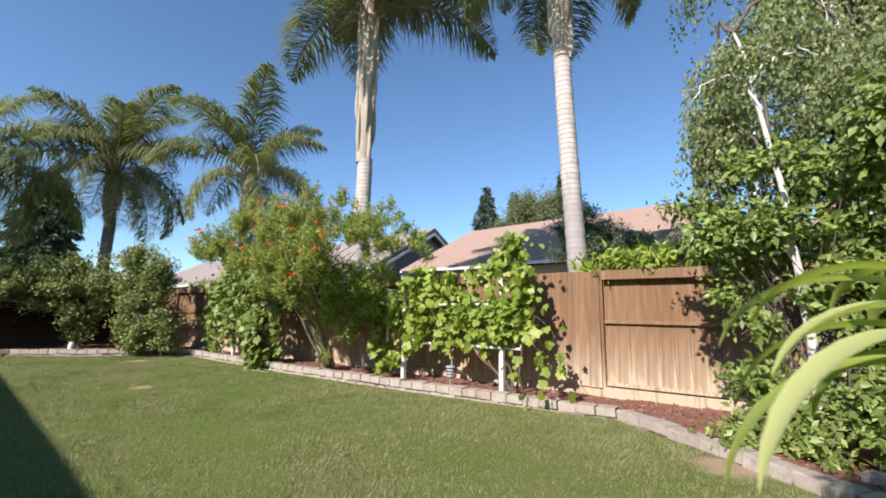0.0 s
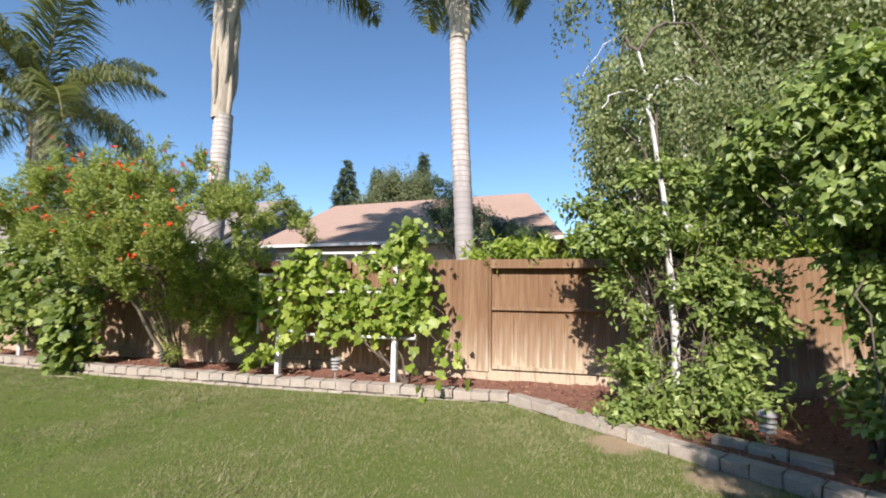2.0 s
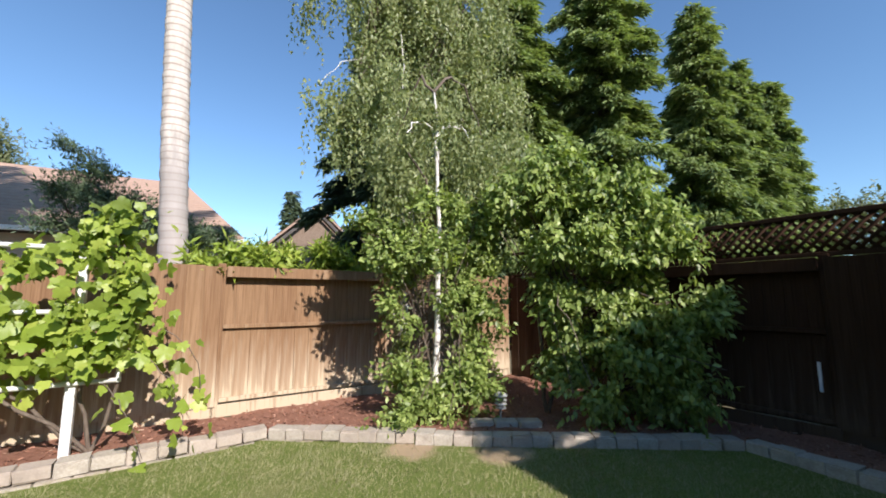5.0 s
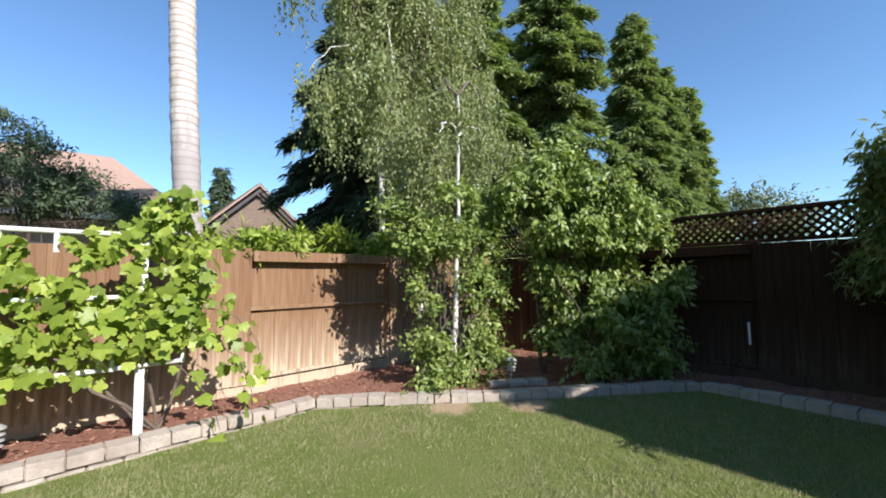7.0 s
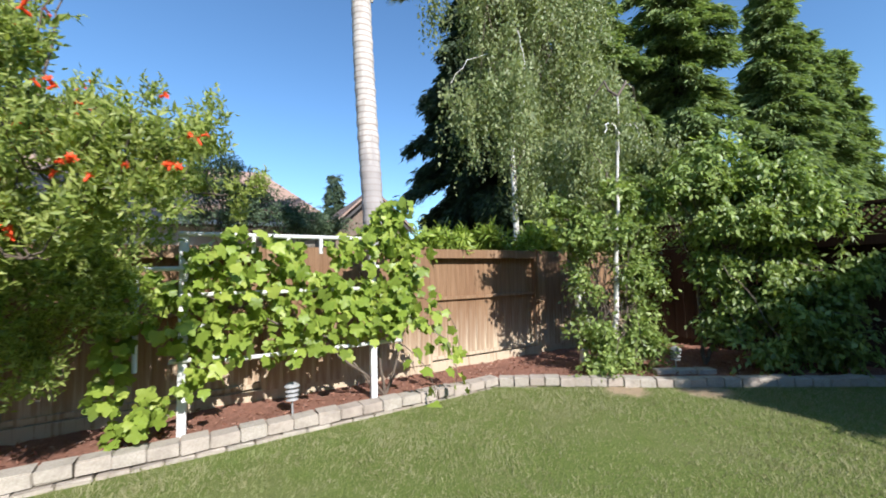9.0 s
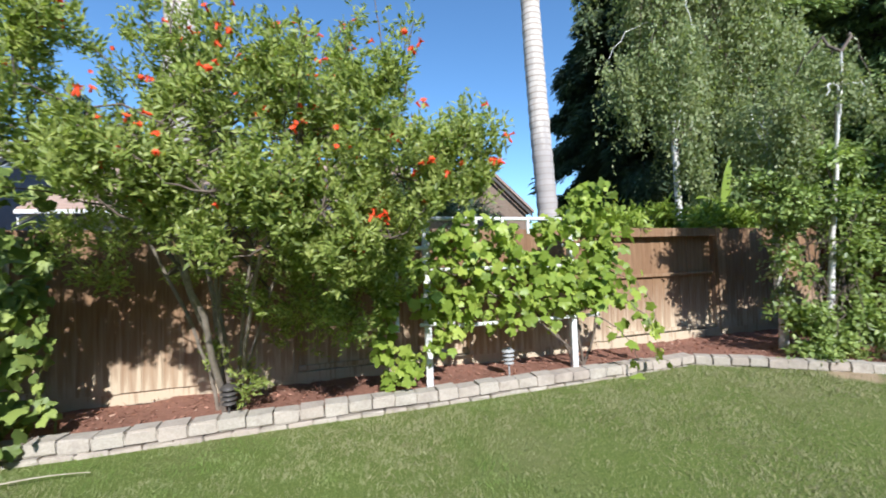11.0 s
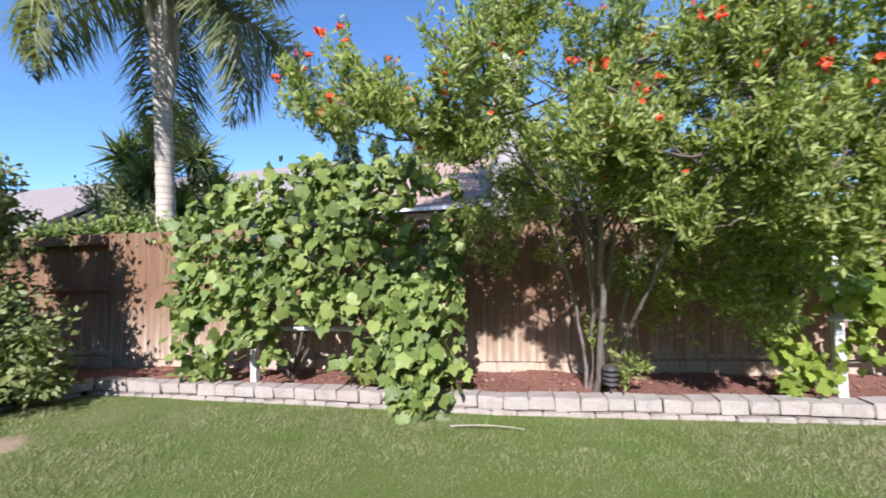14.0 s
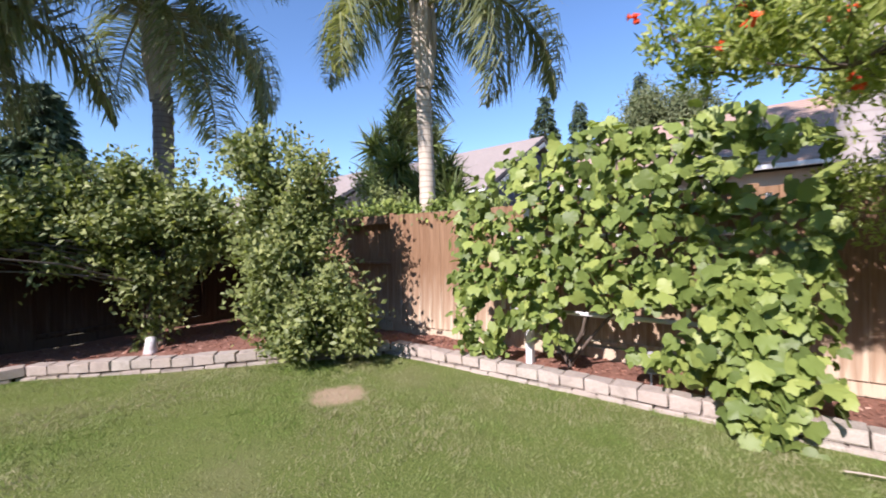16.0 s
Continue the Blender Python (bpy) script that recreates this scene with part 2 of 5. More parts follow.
M_YUCCA = leaf_mat("sword_leaf", (0.045, 0.075, 0.025), (0.11, 0.155, 0.04), (0.26, 0.31, 0.1), 0.4, 0.2)
M_STRAP = leaf_mat("strap_leaf", (0.3, 0.4, 0.05), (0.42, 0.52, 0.09), (0.6, 0.65, 0.25), 0.35, 0.4, True)
M_FLOWER = leaf_mat("red_flower", (0.7, 0.05, 0.012), (0.85, 0.09, 0.02), (0.9, 0.17, 0.04), 0.5, 0.3)
M_ROOF = roof_mat("brown_tile_roof", (0.3, 0.205, 0.155), (0.4, 0.29, 0.225))
M_ROOFGREY = roof_mat("grey_brown_roof", (0.25, 0.215, 0.185), (0.33, 0.285, 0.25))
M_STUCCO = plain_mat("stucco", (0.5, 0.44, 0.37), (0.6, 0.54, 0.46), 0.9, 30.0, 0.3)
M_STUCCOGREY = plain_mat("grey_stucco", (0.22, 0.2, 0.24), (0.29, 0.27, 0.31), 0.9, 30.0, 0.3)
M_STONEWALL = plain_mat("brown_wall", (0.17, 0.125, 0.09), (0.26, 0.2, 0.15), 0.9, 9.0, 0.4)
M_LAMPDARK = plain_mat("bronze_metal", (0.05, 0.045, 0.04), (0.09, 0.08, 0.07), 0.5, 20.0, 0.1)
M_LAMPGREY = plain_mat("weathered_metal", (0.3, 0.3, 0.29), (0.42, 0.42, 0.4), 0.55, 20.0, 0.1)
M_GLASS = Mat("window_glass", 0.08, 0.5)
M_GLASS.colour((0.03, 0.04, 0.05))
M_GLASS = M_GLASS.m

# ---- mesh helpers ----
rng = np.random.default_rng(7)


def as_mesh(name, verts, faces, mat, smooth=False):
    """A mesh from an (n, 3) array and an (m, k) array of equal-sided faces, or a list of faces."""
    me = bpy.data.meshes.new(name)
    if isinstance(faces, np.ndarray):
        k = faces.shape[1]
        me.vertices.add(len(verts))
        me.vertices.foreach_set("co", np.ascontiguousarray(verts, dtype=np.float32).ravel())
        me.loops.add(faces.size)
        me.loops.foreach_set("vertex_index", np.ascontiguousarray(faces, dtype=np.int32).ravel())
        me.polygons.add(len(faces))
        me.polygons.foreach_set("loop_start", np.arange(0, faces.size, k, dtype=np.int32))
        if smooth:
            me.polygons.foreach_set("use_smooth", np.ones(len(faces), dtype=bool))
        me.update(calc_edges=True)
    else:
        me.from_pydata([tuple(v) for v in verts], [], faces)
        if smooth:
            for p in me.polygons:
                p.use_smooth = True
    me.materials.append(mat)
    return me


def part(name, me, parent, label=""):
    ob = new(name, me)
    ob.parent = parent
    return tagged(ob, label)


def thing(name, at, label, category, group="", kind=""):
    ob = new(name)
    ob.empty_display_size = 0.2
    ob.location = at
    return tagged(ob, label, category, group, kind)


def from_bm(name, bm, mat, smooth=False):
    me = bpy.data.meshes.new(name)
    bm.to_mesh(me)
    bm.free()
    me.materials.append(mat)
    for p in me.polygons:
        p.use_smooth = smooth
    return me


def box_mesh(name, size, mat, bevel=0.0, centre=(0, 0, 0)):
    bm = bmesh.new()
    bmesh.ops.create_cube(bm, size=1.0)
    bmesh.ops.scale(bm, vec=size, verts=bm.verts)
    bmesh.ops.translate(bm, vec=centre, verts=bm.verts)
    if bevel:
        bmesh.ops.bevel(bm, geom=bm.edges[:], offset=bevel, segments=1, affect="EDGES")
    return from_bm(name, bm, mat)


def tube(points, radii, sides=8):
    """Rings along points; returns vertices and quads."""
    pts = np.array(points, dtype=float)
    n = len(pts)
    tang = np.gradient(pts, axis=0)
    tang /= np.linalg.norm(tang, axis=1)[:, None] + 1e-9
    ref = np.array([1.0, 0, 0]) if abs(tang[0][0]) < 0.8 else np.array([0, 1.0, 0])
    u = np.cross(tang, ref)
    u /= np.linalg.norm(u, axis=1)[:, None] + 1e-9
    v = np.cross(tang, u)
    a = np.linspace(0, 2 * math.pi, sides, endpoint=False)
    ring = np.cos(a)[None, :, None] * u[:, None] + np.sin(a)[None, :, None] * v[:, None]
    vs = (pts[:, None] + ring * np.array(radii, dtype=float)[:, None, None]).reshape(-1, 3)
    i = np.arange(n - 1)[:, None] * sides
    j = np.arange(sides)[None]
    k = (j + 1) % sides
    f = np.stack([i + j, i + k, i + sides + k, i + sides + j], -1).reshape(-1, 4)
    return vs, f


def join(pieces):
    vs, fs, off = [], [], 0
    for v, f in pieces:
        vs.append(v)
        fs.append(np.asarray(f) + off)
        off += len(v)
    return np.concatenate(vs), np.concatenate(fs)


def curve(p0, p1, sag=(0, 0, 0), n=8, wob=0.0):
    t = np.linspace(0, 1, n)[:, None]
    p = np.array(p0) * (1 - t) + np.array(p1) * t + np.array(sag) * (4 * t * (1 - t))
    if wob:
        w = rng.normal(0, wob, (n, 3))
        w[0] = 0
        p = p + w
    return p


# leaf outlines: x across, y from stalk to tip, z out of the blade
LEAF = (np.array([(0, 0, 0), (0.27, 0.42, 0.06), (0, 1, -0.05), (-0.27, 0.42, 0.06)]), np.array([(0, 1, 2), (0, 2, 3)]))
OBLONG = (np.array([(0, 0, 0), (0.17, 0.45, 0.05), (0, 1, -0.06), (-0.17, 0.45, 0.05)]), np.array([(0, 1, 2), (0, 2, 3)]))
NARROW = (np.array([(0, 0, 0), (0.13, 0.45, 0.03), (0, 1, -0.08), (-0.13, 0.45, 0.03)]), np.array([(0, 1, 2), (0, 2, 3)]))
BLADE = (np.array([(-0.06, 0, 0), (0.06, 0, 0), (0, 1, 0)]), np.array([(0, 1, 2)]))


def lobed(lobes, depth, seed):
    """A broad leaf with lobes round a cupped blade; 5-lobed for grape, nearly round for the climber."""
    r = np.random.default_rng(seed)
    n = lobes * 4
    vs = [(0, 0.42, 0.0)]
    for i in range(n + 1):
        a = -math.pi / 2 + 0.35 + (2 * math.pi - 0.7) * i / n
        k = 0.5 * (1 - depth * (0.5 + 0.5 * math.cos(2 * math.pi * lobes * i / n + math.pi * 0.0)) ** 1.5)
        k *= 1.0 + r.uniform(-0.07, 0.07)
        tip = (1.27, 1.12, 1.03)[abs(i - n // 2)] if abs(i - n / 2) < 3 else 1.0
        x, y = k * math.cos(a) * 1.05, 0.42 + k * math.sin(a) * tip
        vs.append((x, y, -0.16 * (x * x + (y - 0.42) ** 2) * 4 * 0.6 + 0.11 * abs(x) + r.uniform(-0.03, 0.03)))
    vs.append((0, 0.12, 0.0))
    f = [(0, i + 1, i + 2) for i in range(n)] + [(0, n + 1, n + 2), (0, n + 2, 1)]
    return np.array(vs), np.array(f)


GRAPE = [lobed(5, 0.27, s) for s in range(4)]
ROUND = [lobed(5, 0.17, s + 10) for s in range(4)]


def unit(v):
    return v / (np.linalg.norm(v, axis=-1, keepdims=True) + 1e-9)


def frames_for(tips, normals):
    """Rotations with y along tips and z near normals."""
    y = unit(tips)
    x = unit(np.cross(y, normals))
    z = np.cross(x, y)
    return np.stack([x, y, z], -1)


def scatter(shape, pos, rots, size):
    v, f = shape
    n = len(pos)
    vs = np.einsum("nij,kj->nki", rots, v) * np.asarray(size)[:, None, None] + pos[:, None]
    fs = f[None] + (np.arange(n) * len(v))[:, None, None]
    return vs.reshape(-1, 3), fs.reshape(-1, f.shape[1])


def in_clumps(clumps, n, shell=0.35, gap=0.0, gap_scale=1.6):
    """Points in a set of ellipsoids (centre, radii), with gaps; returns points and outward directions."""
    c = np.array([k[0] for k in clumps], dtype=float)
    r = np.array([k[1] for k in clumps], dtype=float)
    w = np.prod(r, axis=1) ** 0.75
    which = rng.choice(len(c), size=n * 2, p=w / w.sum())
    d = unit(rng.normal(size=(n * 2, 3)))
    q = (shell + (1 - shell) * rng.random(n * 2)) ** 0.7
    q *= 1 + 0.16 * rng.normal(size=n * 2)
    p = c[which] + d * r[which] * q[:, None]
    if gap > 0:
        keep = np.array([noise.noise(Vector(x * gap_scale)) for x in p]) > gap - 0.5
        p, d = p[keep], d[keep]
    return p[:n], d[:n]


def leafy(clumps, twigs, per, length, size, shape=LEAF, lift=0.25, face=(0.15, -0.55, 0.6), gap=0.3, shell=0.35, gap_scale=1.6, floor_z=0.12, along=0.7, loose=0.75):
    """Twigs of leaves filling clumps: lift is how far the twigs rise (negative: hang)."""
    p, d = in_clumps(clumps, twigs, shell, gap, gap_scale)
    n = len(p)
    tw = unit(d * 0.8 + rng.normal(0, 0.4, (n, 3)) + np.array([0, 0, lift * 2]))
    s = np.linspace(0, 1, per)
    ln = length * (0.6 + 0.8 * rng.random(n))
    pos = p[:, None] + tw[:, None] * (s[None, :, None] - 0.4) * ln[:, None, None]
    pos = pos + rng.normal(0, length * 0.09, pos.shape)
    tips = unit(tw[:, None] * along + rng.normal(0, loose, pos.shape) + np.array([0, 0, -0.15 if lift >= 0 else -0.9]))
    nor = unit(rng.normal(0, 0.55, pos.shape) + np.array(face) + d[:, None] * 0.5)
    pos, tips, nor = pos.reshape(-1, 3), tips.reshape(-1, 3), nor.reshape(-1, 3)
    keep = pos[:, 2] > floor_z
    pos, tips, nor = pos[keep], tips[keep], nor[keep]
    sz = size * (0.65 + 0.6 * rng.random(len(pos)))
    v, f = scatter(shape, pos, frames_for(tips, nor), sz)
    return v, f, p, tw


def put(name, vf, mat, parent, label="", smooth=False):
    """A part from world-space vertices, under a thing that stands unturned at its place."""
    v, f = vf[:2]
    return part(name, as_mesh(name, np.asarray(v) - np.array(parent.matrix_basis.translation), f, mat, smooth), parent, label)


# ---- the yard's plan ----
FENCE_H = 1.95


def fence_y(x):
    return 6.33 + 0.1 * (x + 2.2)


CURB = [(2.05, -3.0), (2.12, 1.0), (2.25, 2.62), (0.37, 3.79), (-1.7, 5.27), (-5.0, 4.93), (-8.15, 4.6), (-12.85, 4.44), (-14.4, 2.35), (-15.4, 1.2), (-15.9, -3.0)]
CORNER_R, CORNER_L = (2.72, fence_y(2.72)), (-17.15, fence_y(-17.15))
RIGHT_END, LEFT_END = (3.7, -3.0), (-16.35, -3.0)


def inside(px, py, poly):
    hit = np.zeros(len(px), dtype=bool)
    j = len(poly) - 1
    for i in range(len(poly)):
        xi, yi = poly[i]
        xj, yj = poly[j]
        cross = ((yi > py) != (yj > py)) & (px < (xj - xi) * (py - yi) / (yj - yi + 1e-12) + xi)
        hit ^= cross
        j = i
    return hit


def offset_line(pts, d):
    """The polyline moved d to its right-hand side."""
    p = np.array(pts, dtype=float)
    t = unit(np.gradient(p, axis=0))
    return p + np.stack([t[:, 1], -t[:, 0]], 1) * d


CURB_MID = offset_line(CURB, 0.1)        # towards the beds
BED = [tuple(p) for p in CURB_MID] + [LEFT_END, CORNER_L, CORNER_R, RIGHT_END]
LAWN_EDGE = [tuple(p) for p in CURB]

# ground to the horizon, the lawn and the mulched beds
gm = as_mesh("ground", np.array([(-500, -500, -0.03), (500, -500, -0.03), (500, 500, -0.03), (-500, 500, -0.03)]), np.array([(0, 1, 2, 3)]), M_GROUND)
tagged(new("ground", gm), "dry bare soil ground round the gardens", "ground", kind="structure")


def lawn_z(x, y=0.0):
    return np.clip((np.asarray(x, dtype=float) + 5.0) * 0.011, 0.0, 0.06)


def grid_sheet(name, poly, step, height, mat, x0, x1, y0, y1):
    xs, ys = np.arange(x0, x1, step), np.arange(y0, y1, step)
    gx, gy = np.meshgrid(xs, ys, indexing="ij")
    ok = inside((gx + step / 2).ravel(), (gy + step / 2).ravel(), poly).reshape(gx.shape)[:-1, :-1]
    used = np.zeros(gx.shape, dtype=bool)
    i, j = np.nonzero(ok)
    for a, b in ((0, 0), (1, 0), (1, 1), (0, 1)):
        used[i + a, j + b] = True
    ids = np.full(gx.shape, -1)
    ids[used] = np.arange(used.sum())
    verts = np.array([(x, y, float(height(x, y))) for x, y in zip(gx[used], gy[used])])
    faces = np.stack([ids[i, j], ids[i + 1, j], ids[i + 1, j + 1], ids[i, j + 1]], 1)
    return as_mesh(name, verts, faces, mat, True)


lm = grid_sheet("lawn", [tuple(p) for p in CURB_MID], 0.1, lawn_z, M_LAWN, -17.0, 3.0, -3.1, 6.0)
tagged(new("lawn", lm), "mown green lawn with dry and bare patches", "lawn", kind="structure")


def bed_z(x, y):
    return 0.1 + 0.035 * noise.noise(Vector((x * 1.7, y * 1.7, 0))) + 0.02 * noise.noise(Vector((x * 9, y * 9, 3)))


def build_beds():
    me = grid_sheet("planting_bed", BED, 0.1, bed_z, M_MULCH, -17.6, 4.2, -3.2, 7.0)
    tagged(new("planting_bed", me), "raised planting bed covered in reddish bark mulch", "planting bed", kind="structure")
    # loose chips on top
    n = 16000
    x, y = rng.uniform(-16.5, 3.4, n * 3), rng.uniform(0, 6.9, n * 3)
    k = inside(x, y, BED)
    x, y = x[k][:n], y[k][:n]
    z = np.array([bed_z(a, b) for a, b in zip(x, y)]) + 0.008
    pos = np.stack([x, y, z], 1)
    tips = unit(rng.normal(size=(len(x), 3)) * np.array([1, 1, 0.35]))
    nor = unit(rng.normal(0, 0.4, (len(x), 3)) + np.array([0, 0, 1.0]))
    chip = (np.array([(-0.16, 0, 0), (0.18, 0.08, 0.05), (0.14, 1, 0.02), (-0.12, 0.9, 0.05)]), np.array([(0, 1, 2, 3)]))
    v, f = scatter(chip, pos, frames_for(tips, nor), rng.uniform(0.02, 0.055, len(x)))
    tagged(new("bark_chips", as_mesh("bark_chips", v, f, M_CHIP)), "loose reddish brown bark chips on the bed", "mulch", kind="stuff")


build_beds()


def build_grass():
    n = 330000
    x, y = rng.uniform(-15.6, 2.2, n), rng.uniform(0.2, 5.3, n)
    k = inside(x, y, LAWN_EDGE)
    for (bx, by), r in BARE:
        k &= (np.hypot(x - bx, y - by) > r * (0.5 + 0.6 * rng.random(n))) | (rng.random(n) < 0.12)
    x, y = x[k], y[k]
    dens = np.array([noise.noise(Vector((a * 0.8, b * 0.8, 5))) for a, b in zip(x, y)])
    k = dens + 1.05 > rng.random(len(x)) * 1.1
    x, y, dens = x[k], y[k], dens[k]
    pos = np.stack([x, y, lawn_z(x)], 1)
    tuft = np.array([noise.noise(Vector((a * 7, b * 7, 2))) for a, b in zip(x, y)])
    sway = np.array([noise.noise(Vector((a * 3, b * 3, 7))) for a, b in zip(x, y)]) * 6
    bend = np.stack([np.cos(sway), np.sin(sway), 0 * sway], 1) * 0.45
    tips = unit(rng.normal(0, 0.5, (len(x), 3)) * np.array([1, 1, 0.2]) + np.array([0, 0, 1.0]) + bend)
    nor = unit(rng.normal(size=(len(x), 3)) * np.array([1, 1, 0.2]))
    size = rng.uniform(0.02, 0.042, len(x)) * (1 + 0.35 * dens + 0.5 * tuft)
    v, f = scatter(BLADE, pos, frames_for(tips, nor), size)
    tagged(new("grass_blades", as_mesh("grass_blades", v, f, M_GRASS)), "short mown green grass of the lawn", "grass", kind="stuff")


build_grass()

# ---- fences ----


def fence_run(name, a, b, label, bounds, recessed, lattice=False, wood=M_FENCE):
    """A board fence from a to b (seen from its right-hand side); bounds: section limits along it; recessed: sections whose boards hang behind the rails."""
    ax, ay = a
    length = math.hypot(b[0] - ax, b[1] - ay)
    ang = math.degrees(math.atan2(b[1] - ay, b[0] - ax))
    root = thing(name, (ax, ay, 0), label, "fence")
    root.rotation_euler = (0, 0, radians(ang))
    post_me = box_mesh("post", (0.09, 0.09, FENCE_H + 0.02), wood, 0.006, (0, 0, (FENCE_H + 0.02) / 2))
    boards = []
    for k in range(4):
        bm = bmesh.new()
        bmesh.ops.create_cube(bm, size=1.0)
        bmesh.ops.scale(bm, vec=(0.185, 0.018, FENCE_H - 0.24), verts=bm.verts)
        bmesh.ops.bevel(bm, geom=[e for e in bm.edges if abs(e.verts[0].co.z - e.verts[1].co.z) > 0.5], offset=0.004, segments=1, affect="EDGES")
        for v in bm.verts:
            v.co.x += rng.normal(0, 0.0012)
            if v.co.z > 0:
                v.co.z += rng.normal(0, 0.004)
        boards.append(from_bm("board", bm, wood))
    r = random.Random(len(name) + int(length))
    for s in bounds:
        if -0.05 <= s <= length + 0.05:
            p = part("post", post_me, root)
            p.location = (s, 0.05, 0)
    for i in range(len(bounds) - 1):
        s0, s1 = max(bounds[i], 0), min(bounds[i + 1], length)
        if s1 - s0 < 0.1:
            continue
        back = i in recessed
        y = 0.1 if back else -0.012
        # kickboard, bottom, middle and top rails
        w = s1 - s0
        kick = part("kickboard", box_mesh("kickboard", (w - 0.012, 0.03, 0.15), wood, 0.004), root)
        kick.location = ((s0 + s1) / 2, 0.005 if back else 0.02, 0.155)
        for z, h in ((1.85 if back else 1.76, 0.085), (1.17, 0.05), (0.27, 0.05)):
            rail = part("rail", box_mesh("rail", (w - 0.1, 0.05 if z < 1.7 else 0.06, h), wood, 0.004), root)
            rail.location = ((s0 + s1) / 2, (0.03 if z > 1.7 else 0.062) if back else 0.05, z)
        n = max(1, round(w / 0.19))
        for k in range(n):
            ob = part("board", boards[r.randrange(4)], root)
            ob.location = (s0 + (k + 0.5) * w / n, y + r.uniform(-0.004, 0.004), 0.22 + (FENCE_H - 0.24) / 2 + r.uniform(-0.006, 0.004))
            ob.rotation_euler = (0, r.uniform(-0.002, 0.002), math.pi if r.random() < 0.5 else 0)
            ob.scale = (w / n / 0.1843, 1, 1)
        if back:
            cap = part("cap_board", box_mesh("cap_board", (w - 0.1, 0.03, 0.14), wood, 0.004), root)
            cap.location = ((s0 + s1) / 2, -0.03, FENCE_H - 0.085)
    if lattice:
        build_lattice(root, length)
    return root


def build_lattice(root, length):
    z0, z1, pitch, w = FENCE_H + 0.02, FENCE_H + 0.44, 0.105, 0.036
    pieces = []
    for side, y in ((1, 0.055), (-1, 0.064)):
        s = -(z1 - z0)
        while s < length:
            a0, a1 = (s, s + (z1 - z0)) if side > 0 else (s + (z1 - z0), s)
            p = np.array([(a0 - w * 0.7, y, z0), (a0 + w * 0.7, y, z0), (a1 + w * 0.7, y, z1), (a1 - w * 0.7, y, z1)])
            q = p + np.array([0, 0.008, 0])
            if p[:, 0].min() > 0 and p[:, 0].max() < length:
                pieces.append((np.concatenate([p, q]), np.array([(0, 1, 2, 3), (7, 6, 5, 4), (0, 4, 5, 1), (1, 5, 6, 2), (2, 6, 7, 3), (3, 7, 4, 0)])))
            s += pitch
    v, f = join(pieces)
    part("lattice", as_mesh("lattice", v, f, M_FENCESHADE), root, "diagonal wooden lattice strips")
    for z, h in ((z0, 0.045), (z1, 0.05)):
        rail = part("lattice_rail", box_mesh("lattice_rail", (length, 0.07, h), M_FENCESHADE, 0.005), root)
        rail.location = (length / 2, 0.06, z)


F_LEN = math.hypot(CORNER_R[0] - CORNER_L[0], CORNER_R[1] - CORNER_L[1])
UNIT = math.hypot(1, 0.1)
marks = [CORNER_L[0], -15.88, -13.6, -11.32, -9.04, -6.76, -4.48, -2.2, 0.08, CORNER_R[0]]
fence_run("back_fence", CORNER_L, CORNER_R, "reddish brown weathered wooden board fence behind the beds", [(m - CORNER_L[0]) * UNIT for m in marks], {1, 3, 5, 7})
R_LEN = math.hypot(RIGHT_END[0] - CORNER_R[0], RIGHT_END[1] - CORNER_R[1])
fence_run("lattice_fence", (CORNER_R[0] + 0.05, CORNER_R[1] - 0.05), RIGHT_END, "wooden fence topped with diagonal lattice, its shade put into the wood colour", [0.0, 2.3, 4.6, 6.9, 9.2, R_LEN], {1, 3}, True, M_FENCESHADE)
L_LEN = math.hypot(LEFT_END[0] - CORNER_L[0], LEFT_END[1] - CORNER_L[1])
fence_run("side_fence", LEFT_END, (CORNER_L[0] - 0.02, CORNER_L[1] - 0.05), "wooden side fence behind shrubs, darkened in colour for its shade", [0.0, 2.1, 4.4, 6.7, L_LEN], {0, 2}, False, M_FENCESHADE)

